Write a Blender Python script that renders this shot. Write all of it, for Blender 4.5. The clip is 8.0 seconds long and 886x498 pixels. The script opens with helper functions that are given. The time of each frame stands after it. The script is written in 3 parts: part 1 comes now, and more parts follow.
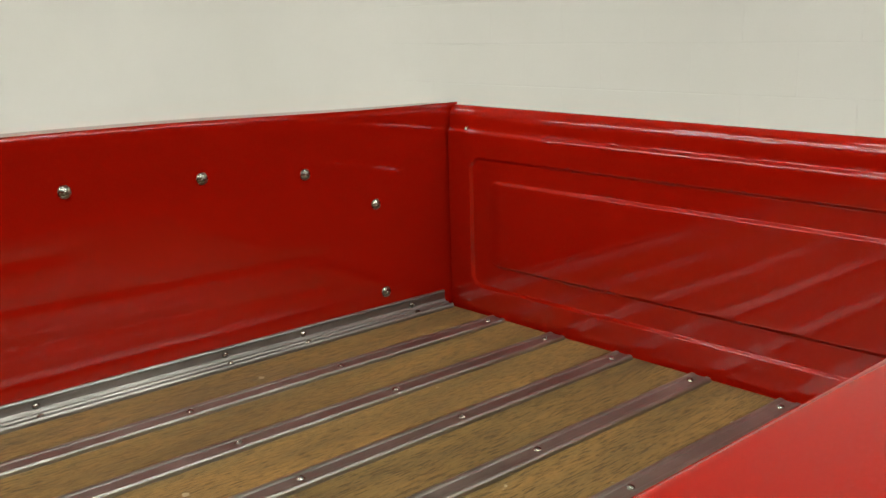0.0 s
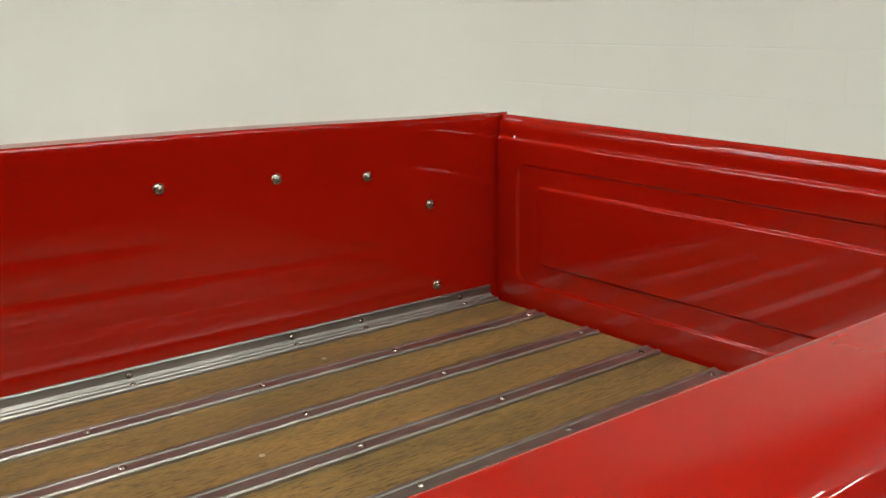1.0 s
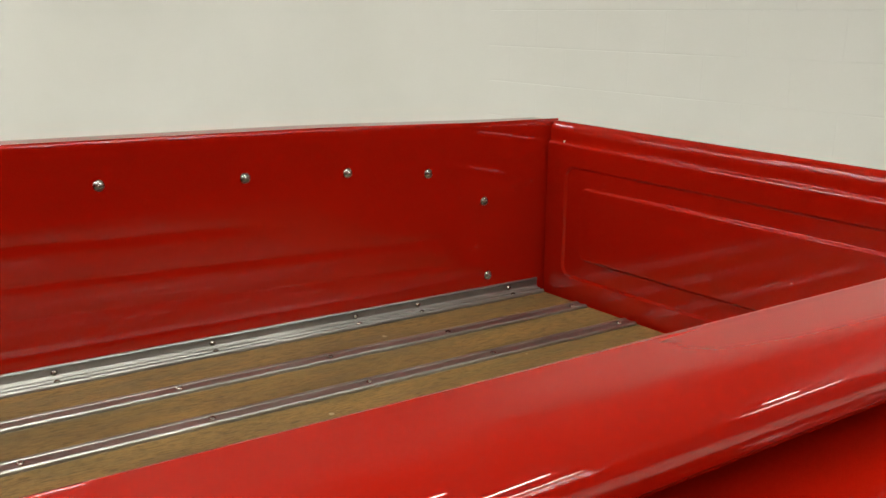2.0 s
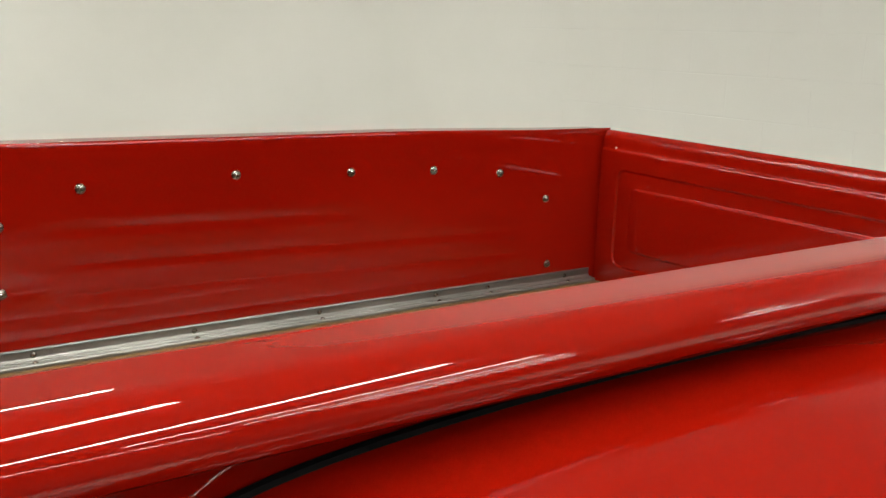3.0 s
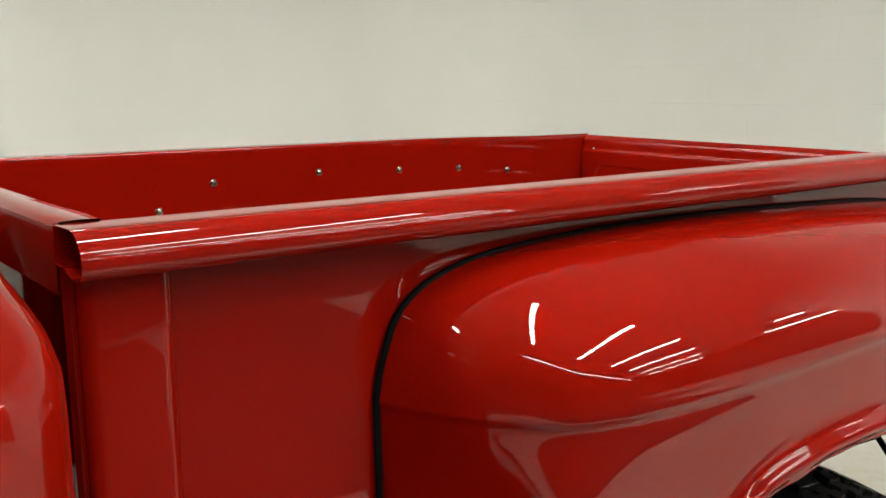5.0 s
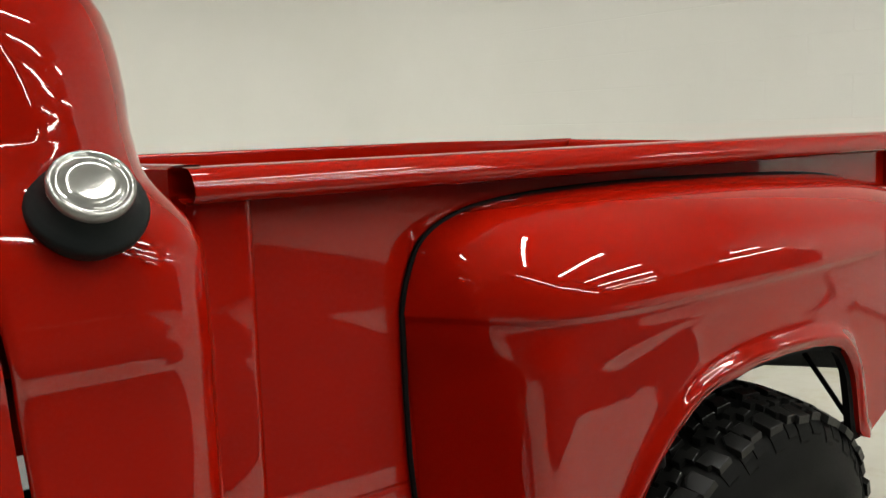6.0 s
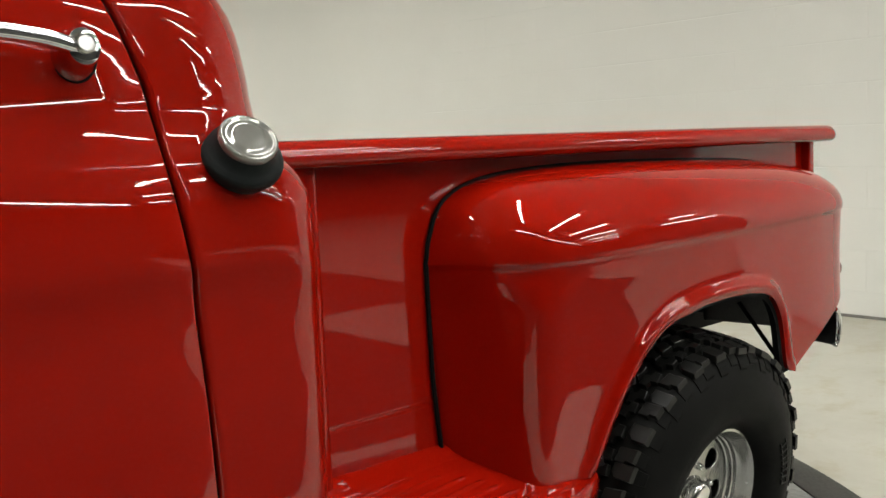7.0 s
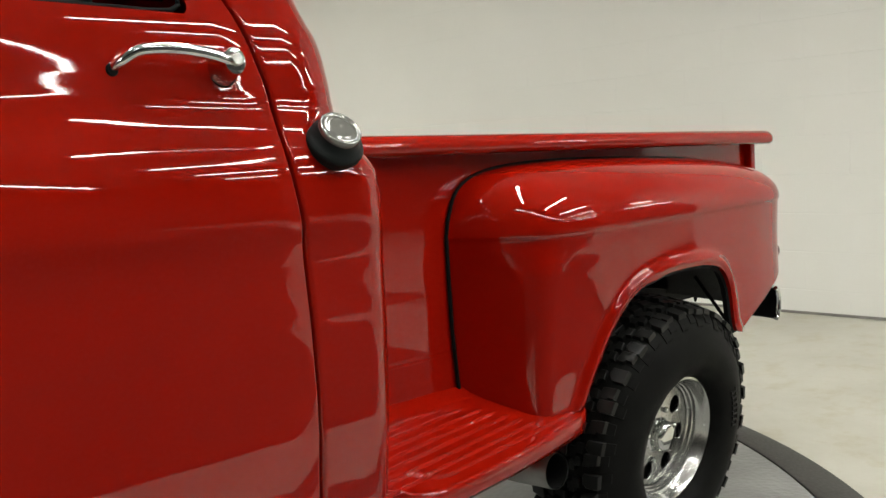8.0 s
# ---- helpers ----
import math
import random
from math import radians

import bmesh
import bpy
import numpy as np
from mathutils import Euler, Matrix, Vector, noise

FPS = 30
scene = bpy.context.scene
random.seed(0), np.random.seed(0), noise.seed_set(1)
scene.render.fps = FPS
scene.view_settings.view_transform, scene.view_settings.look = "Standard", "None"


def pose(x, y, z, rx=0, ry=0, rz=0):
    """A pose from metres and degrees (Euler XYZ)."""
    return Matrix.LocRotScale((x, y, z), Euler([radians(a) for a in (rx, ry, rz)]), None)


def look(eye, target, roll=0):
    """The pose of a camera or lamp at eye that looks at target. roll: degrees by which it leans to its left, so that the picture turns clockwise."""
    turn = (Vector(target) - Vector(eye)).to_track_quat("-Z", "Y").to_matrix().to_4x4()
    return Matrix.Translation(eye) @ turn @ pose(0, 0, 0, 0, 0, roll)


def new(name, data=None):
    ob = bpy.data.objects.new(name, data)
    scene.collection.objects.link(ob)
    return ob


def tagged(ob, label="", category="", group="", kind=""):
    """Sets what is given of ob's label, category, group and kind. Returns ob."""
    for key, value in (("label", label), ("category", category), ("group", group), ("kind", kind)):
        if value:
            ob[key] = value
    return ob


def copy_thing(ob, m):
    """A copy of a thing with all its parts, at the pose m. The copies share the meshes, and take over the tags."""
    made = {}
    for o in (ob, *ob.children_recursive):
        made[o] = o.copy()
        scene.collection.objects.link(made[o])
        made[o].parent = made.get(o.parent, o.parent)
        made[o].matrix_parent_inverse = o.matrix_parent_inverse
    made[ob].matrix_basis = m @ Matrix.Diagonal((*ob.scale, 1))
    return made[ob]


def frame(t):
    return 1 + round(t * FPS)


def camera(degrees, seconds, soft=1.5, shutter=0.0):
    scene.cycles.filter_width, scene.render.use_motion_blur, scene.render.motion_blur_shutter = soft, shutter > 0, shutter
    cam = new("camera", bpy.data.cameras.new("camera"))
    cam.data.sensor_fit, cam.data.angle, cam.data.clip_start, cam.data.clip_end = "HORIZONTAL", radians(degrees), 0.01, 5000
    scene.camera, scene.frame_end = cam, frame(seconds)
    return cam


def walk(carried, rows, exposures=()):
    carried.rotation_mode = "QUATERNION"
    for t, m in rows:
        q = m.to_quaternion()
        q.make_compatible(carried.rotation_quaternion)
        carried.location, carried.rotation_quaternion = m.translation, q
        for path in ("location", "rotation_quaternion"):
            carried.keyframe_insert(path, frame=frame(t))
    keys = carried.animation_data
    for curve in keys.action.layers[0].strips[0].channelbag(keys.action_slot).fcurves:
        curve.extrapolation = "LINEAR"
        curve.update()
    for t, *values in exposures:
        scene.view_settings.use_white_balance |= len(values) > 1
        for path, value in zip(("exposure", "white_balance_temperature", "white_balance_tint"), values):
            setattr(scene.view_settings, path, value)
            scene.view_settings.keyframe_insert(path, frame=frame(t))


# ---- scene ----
cam = camera(51.0, 8.0)
PATH = [
    (0, (0.732, -0.145, 1.501), (2.012, 1.325, 1.054), -1.7),
    (0.5, (0.684, -0.194, 1.529), (1.916, 1.312, 1.066), -1.2),
    (1, (0.625, -0.264, 1.549), (1.827, 1.267, 1.088), -0.7),
    (1.5, (0.543, -0.345, 1.556), (1.716, 1.207, 1.111), -0.2),
    (2, (0.505, -0.397, 1.571), (1.628, 1.194, 1.112), 0.7),
    (3.5, (0.026, -0.699, 1.577), (1.140, 0.910, 1.169), 1.9),
    (4, (-0.109, -0.822, 1.570), (1.031, 0.773, 1.184), 1.6),
    (4.5, (-0.235, -0.941, 1.544), (0.927, 0.648, 1.19), 0.2),
    (5.8, (-0.555, -1.233, 1.437), (0.655, 0.336, 1.166), -1.6),
    (6, (-0.608, -1.313, 1.419), (0.597, 0.263, 1.164), -1.9),
    (6.5, (-0.798, -1.404, 1.387), (0.475, 0.118, 1.146), -2.1),
    (7, (-0.985, -1.528, 1.352), (0.327, -0.034, 1.137), -2.4),
    (7.5, (-1.206, -1.651, 1.319), (0.15, -0.193, 1.127), -2.6),
    (8, (-1.422, -1.764, 1.3), (-0.032, -0.337, 1.121), -2.7),
]
walk(cam, [(t, look(eye, target, roll)) for t, eye, target, roll in PATH])

# ---- light ----
world = bpy.data.worlds.new("studio")
scene.world = world
world.use_nodes = True
world.node_tree.nodes["Background"].inputs[0].default_value = (1.0, 0.97, 0.88, 1)
world.node_tree.nodes["Background"].inputs[1].default_value = 0.02
TUBE = 77.0            # radiance of the ceiling lamps
scene.view_settings.exposure = 0.0

# ---- plan, metres ----
F, W, L = 0.953, 1.27, 1.98            # bed floor, inner width, tailgate face
FRONT = -0.048                          # inner face of the bed's front panel
G = 0.03                               # turntable deck, on which the wheel stands
ROOM = -0.01                           # studio floor


# ---- materials ----
def nodes_of(name):
    m = bpy.data.materials.new(name)
    m.use_nodes = True
    nt = m.node_tree
    return m, nt, nt.nodes["Principled BSDF"]


def node(nt, kind, **values):
    n = nt.nodes.new(kind)
    for key, value in values.items():
        n.inputs[key].default_value = value
    return n


def coords(nt, scale=(1, 1, 1)):
    c = nt.nodes.new("ShaderNodeTexCoord")
    mp = node(nt, "ShaderNodeMapping", Scale=scale)
    nt.links.new(c.outputs["Object"], mp.inputs["Vector"])
    return mp.outputs["Vector"]


def noise_tex(nt, vec, scale, detail=4, rough=0.55):
    n = node(nt, "ShaderNodeTexNoise", Scale=scale, Detail=detail, Roughness=rough)
    nt.links.new(vec, n.inputs["Vector"])
    return n.outputs["Fac"]


def ramp(nt, fac, stops):
    r = nt.nodes.new("ShaderNodeValToRGB")
    while len(r.color_ramp.elements) < len(stops):
        r.color_ramp.elements.new(0.5)
    for e, (p, c) in zip(r.color_ramp.elements, stops):
        e.position, e.color = p, (*c, 1) if len(c) == 3 else c
    nt.links.new(fac, r.inputs["Fac"])
    return r.outputs["Color"]


def mix(nt, kind, fac, a, b):
    n = nt.nodes.new("ShaderNodeMix")
    n.data_type, n.blend_type = "RGBA", kind
    for sock, v in ((n.inputs[0], fac), (n.inputs[6], a), (n.inputs[7], b)):
        if isinstance(v, (int, float)):
            sock.default_value = v
        elif isinstance(v, tuple):
            sock.default_value = (*v, 1)
        else:
            nt.links.new(v, sock)
    return n.outputs[2]


def bump(nt, b, height, strength, distance, slot="Normal"):
    n = node(nt, "ShaderNodeBump", Strength=strength, Distance=distance)
    nt.links.new(height, n.inputs["Height"])
    nt.links.new(n.outputs["Normal"], b.inputs[slot])


def span(nt, fac, low, high):
    n = node(nt, "ShaderNodeMapRange")
    n.inputs["To Min"].default_value, n.inputs["To Max"].default_value = low, high
    nt.links.new(fac, n.inputs["Value"])
    return n.outputs["Result"]


def plain(name, col, rough=0.5, metal=0.0, vary=0.25, scale=30, height=0.0005, shine=0.5):
    """One colour with grain at two scales."""
    m, nt, b = nodes_of(name)
    v = coords(nt)
    fine, broad = noise_tex(nt, v, scale * 6), noise_tex(nt, v, scale / 5)
    dark = tuple(c * (1 - vary) for c in col)
    light = tuple(min(1, c * (1 + vary * 0.6)) for c in col)
    nt.links.new(ramp(nt, broad, [(0.3, dark), (0.7, light)]), b.inputs["Base Color"])
    nt.links.new(span(nt, fine, rough * 0.75, min(1, rough * 1.3)), b.inputs["Roughness"])
    b.inputs["Metallic"].default_value = metal
    b.inputs["Specular IOR Level"].default_value = shine
    bump(nt, b, fine, 0.3, height)
    return m


def red_paint():
    m, nt, b = nodes_of("red_paint")
    v = coords(nt)
    broad = noise_tex(nt, v, 1.7, 3)
    nt.links.new(ramp(nt, broad, [(0.3, (0.228, 0.0040, 0.0010)), (0.7, (0.256, 0.0050, 0.0012))]), b.inputs["Base Color"])
    b.inputs["Roughness"].default_value = 0.42
    b.inputs["Specular IOR Level"].default_value = 0.0
    b.inputs["Coat Weight"].default_value = 1.0
    b.inputs["Coat IOR"].default_value = 1.46
    dust = noise_tex(nt, v, 45, 5)
    nt.links.new(span(nt, dust, 0.012, 0.04), b.inputs["Coat Roughness"])
    bump(nt, b, noise_tex(nt, v, 260, 2), 0.02, 0.0004, "Coat Normal")
    return m


def wood():
    m, nt, b = nodes_of("weathered_oak")
    info = nt.nodes.new("ShaderNodeObjectInfo")
    c = nt.nodes.new("ShaderNodeTexCoord")
    shift = node(nt, "ShaderNodeVectorMath")
    shift.operation = "MULTIPLY_ADD"
    nt.links.new(info.outputs["Random"], shift.inputs[0])
    shift.inputs[1].default_value = (7.0, 3.0, 5.0)
    nt.links.new(c.outputs["Object"], shift.inputs[2])

    def stretched(scale):
        mp = node(nt, "ShaderNodeMapping", Scale=scale)
        nt.links.new(shift.outputs[0], mp.inputs["Vector"])
        return mp.outputs["Vector"]

    broad = noise_tex(nt, stretched((1.6, 7, 1)), 2.2, 4, 0.6)
    grain = noise_tex(nt, stretched((38, 400, 60)), 1.0, 4, 0.65)
    pores = noise_tex(nt, stretched((110, 620, 60)), 1.0, 3, 0.6)
    col = ramp(nt, broad, [(0.28, (0.125, 0.082, 0.032)), (0.5, (0.20, 0.122, 0.040)), (0.72, (0.28, 0.160, 0.048))])
    col = mix(nt, "MULTIPLY", 0.95, col, ramp(nt, grain, [(0.40, (0.30, 0.29, 0.27)), (0.50, (1.0, 1.0, 1.0))]))
    col = mix(nt, "MULTIPLY", 0.8, col, ramp(nt, pores, [(0.34, (0.42, 0.38, 0.34)), (0.46, (1.0, 1.0, 1.0))]))
    tone = span(nt, info.outputs["Random"], 0.0, 0.5)
    col = mix(nt, "MULTIPLY", tone, col, (0.72, 0.8, 0.85))
    specks = noise_tex(nt, stretched((30, 30, 30)), 1.0, 2, 0.4)
    col = mix(nt, "MIX", ramp(nt, specks, [(0.765, (0, 0, 0)), (0.785, (0.6, 0.6, 0.6))]), col, (0.5, 0.46, 0.36))
    nt.links.new(col, b.inputs["Base Color"])
    nt.links.new(span(nt, broad, 0.34, 0.62), b.inputs["Roughness"])
    b.inputs["Specular IOR Level"].default_value = 0.35
    bump(nt, b, grain, 0.7, 0.0015)
    return m


def metal(name, col, rough, along=(1, 1, 1), scale=60, height=0.0002, wear=0.35):
    m, nt, b = nodes_of(name)
    b.inputs["Metallic"].default_value = 1.0
    v = coords(nt, along)
    fine = noise_tex(nt, v, scale, 5, 0.6)
    broad = noise_tex(nt, coords(nt), 6, 4)
    nt.links.new(ramp(nt, broad, [(0.3, tuple(c * (1 - wear) for c in col)), (0.7, col)]), b.inputs["Base Color"])
    nt.links.new(span(nt, fine, rough * 0.6, rough * 1.5), b.inputs["Roughness"])
    bump(nt, b, fine, 0.2, height)
    return m


def painted_block():
    m, nt, b = nodes_of("painted_block")
    v = nt.nodes.new("ShaderNodeNewGeometry").outputs["Position"]
    broad, fine = noise_tex(nt, v, 0.5, 4), noise_tex(nt, v, 70, 5)
    nt.links.new(ramp(nt, broad, [(0.3, (0.70, 0.69, 0.645)), (0.7, (0.75, 0.74, 0.70))]), b.inputs["Base Color"])
    b.inputs["Roughness"].default_value = 0.6
    bump(nt, b, fine, 0.35, 0.002)
    return m


def concrete():
    m, nt, b = nodes_of("sealed_concrete")
    v = coords(nt)
    broad, mid, fine = noise_tex(nt, v, 0.9, 6, 0.65), noise_tex(nt, v, 4.5, 6, 0.7), noise_tex(nt, v, 90, 4)
    col = ramp(nt, broad, [(0.3, (0.44, 0.42, 0.35)), (0.7, (0.565, 0.55, 0.485))])
    col = mix(nt, "MULTIPLY", 0.6, col, ramp(nt, mid, [(0.34, (0.78, 0.72, 0.55)), (0.5, (1, 1, 1))]))
    nt.links.new(col, b.inputs["Base Color"])
    nt.links.new(span(nt, mid, 0.22, 0.5), b.inputs["Roughness"])
    bump(nt, b, fine, 0.15, 0.001)
    return m


def tread_plate():
    m, nt, b = nodes_of("grey_tread_plate")
    v = coords(nt)
    wv = nt.nodes.new("ShaderNodeTexVoronoi")
    wv.inputs["Scale"].default_value = 42
    nt.links.new(v, wv.inputs["Vector"])
    broad = noise_tex(nt, v, 3, 5)
    nt.links.new(ramp(nt, broad, [(0.3, (0.22, 0.22, 0.21)), (0.7, (0.31, 0.31, 0.295))]), b.inputs["Base Color"])
    b.inputs["Roughness"].default_value = 0.45
    bump(nt, b, wv.outputs["Distance"], 0.6, 0.004)
    return m


def lamp_glow():
    m, nt, b = nodes_of("tube_glow")
    b.inputs["Base Color"].default_value = (0.9, 0.9, 0.85, 1)
    b.inputs["Emission Color"].default_value = (1.0, 1.0, 0.935, 1)
    b.inputs["Emission Strength"].default_value = TUBE
    return m


def window_glass():
    m, nt, b = nodes_of("window_glass")
    b.inputs["Base Color"].default_value = (0.8, 0.85, 0.82, 1)
    b.inputs["Transmission Weight"].default_value = 1.0
    b.inputs["Roughness"].default_value = 0.01
    return m


RED, WOOD = red_paint(), wood()
STEEL = metal("brushed_stainless", (0.30, 0.29, 0.265), 0.44, (1, 110, 110), 8, 0.00006)
STRIP = metal("worn_stainless", (0.42, 0.405, 0.355), 0.40, (1, 110, 110), 8, 0.00006)
CHROME = metal("chrome", (0.66, 0.67, 0.66), 0.05, wear=0.08, height=0.00002)
SATIN = metal("satin_cap", (0.50, 0.50, 0.47), 0.24, wear=0.08, scale=14, height=0.000002)
CAP = plain("nickel_cap", (0.25, 0.25, 0.23), 0.13, metal=0.55, vary=0.06, scale=14, height=0.000002)
PIPE = metal("exhaust_steel", (0.66, 0.66, 0.63), 0.40, (40, 1, 40), 6, 0.00001)
ALLOY = metal("polished_alloy", (0.52, 0.52, 0.50), 0.22, wear=0.12, scale=30, height=0.00001)
BOLT = metal("bolt_metal", (0.36, 0.34, 0.29), 0.26)
TREAD = plain("tyre_rubber", (0.008, 0.008, 0.0074), 0.34, vary=0.5, scale=40, height=0.0010, shine=0.20)
SIDEWALL = plain("tyre_sidewall", (0.006, 0.006, 0.0056), 0.55, vary=0.45, scale=55, height=0.0012, shine=0.06)
GROMMET = plain("grommet_rubber", (0.008, 0.010, 0.010), 0.5, vary=0.3, shine=0.15)
WELT = plain("welt_rubber", (0.005, 0.005, 0.005), 0.6, shine=0.06)
UNDER = plain("undercoat", (0.005, 0.005, 0.005), 0.75, vary=0.5, shine=0.12)
BLOCK, CONCRETE, PLATE = painted_block(), concrete(), tread_plate()
CEIL = plain("ceiling_paint", (0.42, 0.41, 0.39), 0.8, vary=0.1, scale=4)
RINGM = plain("black_ring", (0.03, 0.028, 0.026), 0.5, vary=0.4, scale=12)
SKIRT = plain("grey_joint", (0.2, 0.19, 0.17), 0.7)
SEAT = plain("dark_vinyl", (0.03, 0.03, 0.028), 0.45)
LENS = plain("dark_lens", (0.03, 0.004, 0.004), 0.15)
TUBEGLOW, GLASS = lamp_glow(), window_glass()


# ---- building helpers ----
def mesh_from(bm, name, m, smooth=True):
    me = bpy.data.meshes.new(name)
    bmesh.ops.recalc_face_normals(bm, faces=bm.faces)
    bm.to_mesh(me)
    bm.free()
    me.materials.append(m)
    if smooth:
        me.shade_smooth()
    return me


def part(name, bm, m, parent=None, label="", smooth=True, sharp=0.7):
    """Links a bmesh as one mesh object under a thing or a part."""
    me = mesh_from(bm, name, m, smooth)
    if smooth and sharp:
        me.set_sharp_from_angle(angle=sharp)
    ob = new(name, me)
    ob.parent = parent
    return tagged(ob, label)


def shared(name, me, parent, m4):
    ob = new(name, me)
    ob.parent = parent
    ob.matrix_basis = m4
    return ob


def thing(name, label, category, at=(0, 0, 0), group=""):
    ob = new(name)
    ob.location = at
    return tagged(ob, label, category, group)


def smoother(a, b, x):
    t = min(1, max(0, (x - a) / (b - a)))
    return t * t * (3 - 2 * t)


def curve_through(ctrl, n):
    """n + 1 points on a smooth curve through the control points, evenly spaced in control steps."""
    pts = [Vector(p) for p in ctrl]
    pts = [2 * pts[0] - pts[1]] + pts + [2 * pts[-1] - pts[-2]]
    out, segs = [], len(ctrl) - 1
    for k in range(n + 1):
        f = k / n * segs
        i = min(int(f), segs - 1)
        t = f - i
        a, b, c, d = pts[i:i + 4]
        out.append(0.5 * (2 * b + (c - a) * t + (2 * a - 5 * b + 4 * c - d) * t * t + (3 * b - a - 3 * c + d) * t ** 3))
    return out


def table(rows, x):
    """Straight-line look-up in rows of (x, value)."""
    return float(np.interp(x, [r[0] for r in rows], [r[1] for r in rows]))


def grid(rows, closed=False, bm=None):
    """A skin of quads over rows of points."""
    bm = bm or bmesh.new()
    vs = [[bm.verts.new(p) for p in row] for row in rows]
    for a, b in zip(vs, vs[1:]):
        n = len(a)
        for j in range(n if closed else n - 1):
            k = (j + 1) % n
            bm.faces.new((a[j], a[k], b[k], b[j]))
    return bm


def cap_ends(bm, rows, closed=True):
    bm.verts.ensure_lookup_table()
    n = len(rows[0])
    bm.faces.new([bm.verts[i] for i in range(n)][::-1])
    t = n * (len(rows) - 1)
    bm.faces.new([bm.verts[t + i] for i in range(n)])


def slab(x0, x1, y0, y1, z0, z1, r=0.0, bm=None, steps=2):
    """A box with bevelled edges."""
    own = bmesh.new()
    bmesh.ops.create_cube(own, size=1)
    for v in own.verts:
        v.co = ((x0 + x1) / 2 + v.co.x * (x1 - x0), (y0 + y1) / 2 + v.co.y * (y1 - y0), (z0 + z1) / 2 + v.co.z * (z1 - z0))
    if r:
        bmesh.ops.bevel(own, geom=own.edges[:], offset=r, segments=steps, profile=0.5, affect="EDGES")
    if bm is None:
        return own
    tmp = bpy.data.meshes.new("tmp")
    own.to_mesh(tmp)
    own.free()
    bm.from_mesh(tmp)
    bpy.data.meshes.remove(tmp)
    return bm


def tube(points, r, n=10, caps=True):
    """A round tube along points; r may be a number or one for each point."""
    rows = []
    pts = [Vector(p) for p in points]
    up = Vector((0, 0, 1))
    for i, p in enumerate(pts):
        d = (pts[min(i + 1, len(pts) - 1)] - pts[max(i - 1, 0)]).normalized()
        if abs(d.dot(up)) > 0.95:
            up = Vector((0, 1, 0))
        s = d.cross(up).normalized()
        u = s.cross(d)
        rad = r[i] if isinstance(r, (list, tuple)) else r
        rows.append([p + (s * math.cos(a) + u * math.sin(a)) * rad for a in (2 * math.pi * k / n for k in range(n))])
    bm = grid(rows, closed=True)
    if caps:
        cap_ends(bm, rows)
    return bm


def lathe(profile, n=48, a0=0.0, a1=2 * math.pi):
    """Turns (radius, height) about the z axis."""
    full = abs(a1 - a0 - 2 * math.pi) < 1e-6
    steps = n if full else n + 1
    rows = [[(r * math.cos(a0 + (a1 - a0) * k / n), r * math.sin(a0 + (a1 - a0) * k / n), z) for k in range(steps)] for r, z in profile]
    bm = grid(rows, closed=full)
    bmesh.ops.remove_doubles(bm, verts=bm.verts, dist=1e-6)
    return bm


def moved(bm, m4):
    bmesh.ops.transform(bm, matrix=m4, verts=bm.verts)
    return bm


def joined(*bms):
    out = bmesh.new()
    for b in bms:
        tmp = bpy.data.meshes.new("tmp")
        b.to_mesh(tmp)
        b.free()
        out.from_mesh(tmp)
        bpy.data.meshes.remove(tmp)
    return out


def axis_pose(at, normal):
    """A pose at a point whose z axis is the normal."""
    return Matrix.Translation(at) @ Vector(normal).to_track_quat("Z", "Y").to_matrix().to_4x4()


def wobble(x, y, z, amount, size):
    return amount * noise.noise(Vector((x / size, y / size, z / size)))


def dome(r, h, n=14):
    return lathe([(0.0, h)] + [(r * math.sin(a), h * math.cos(a)) for a in (0.3, 0.6, 0.9, 1.2, 1.5)] + [(r * 1.02, 0)], n)


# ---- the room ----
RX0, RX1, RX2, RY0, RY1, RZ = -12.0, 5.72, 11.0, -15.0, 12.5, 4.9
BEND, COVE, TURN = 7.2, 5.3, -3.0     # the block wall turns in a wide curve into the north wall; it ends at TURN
tagged(part("floor", slab(RX0, RX2, RY0, RY1, ROOM - 0.2, ROOM), CONCRETE, smooth=False), "pale sealed concrete studio floor with faint stains", "floor", kind="structure")
# unseen dark sheet, added to darken the paint's reflections and cut floor bounce
DARK_SHEET = plain("reflection_dark_floor", (0.045, 0.044, 0.041), 0.75, vary=0.4, scale=5, shine=0.2)
tagged(part("reflection_darkener", joined(slab(RX0, 5.0, -13.0, -5.0, ROOM + 0.001, ROOM + 0.006), slab(RX0, 3.0, -4.998, -1.95, ROOM + 0.001, ROOM + 0.006), slab(RX0, -2.9, -1.948, 9.0, ROOM + 0.001, ROOM + 0.006)), DARK_SHEET, smooth=False),
       "unseen dark floor sheet added to darken reflections and bounce light", "floor", kind="structure")
tagged(part("ceiling", slab(RX0, RX2, RY0, RY1, RZ, RZ + 0.2), CEIL, smooth=False), "plain grey studio ceiling", "ceiling", kind="structure")
# unseen walls coloured dark, to keep bounce light and reflections low
DIM = plain("bounce_cut_grey", (0.07, 0.069, 0.066), 0.7, vary=0.2, scale=5)
tagged(part("wall_north", slab(RX0, RX1 - COVE, RY1, RY1 + 0.2, ROOM, RZ), BLOCK, smooth=False), "off-white painted studio wall", "wall", kind="structure")
tagged(part("wall_south", slab(RX0, RX2, RY0 - 0.2, RY0, ROOM, RZ), DIM, smooth=False), "unseen plain studio wall, coloured dark to hold back bounce light", "wall", kind="structure")
tagged(part("wall_west", slab(RX0 - 0.2, RX0, RY0, RY1, ROOM, RZ), DIM, smooth=False), "unseen plain studio wall, coloured dark to hold back bounce light", "wall", kind="structure")
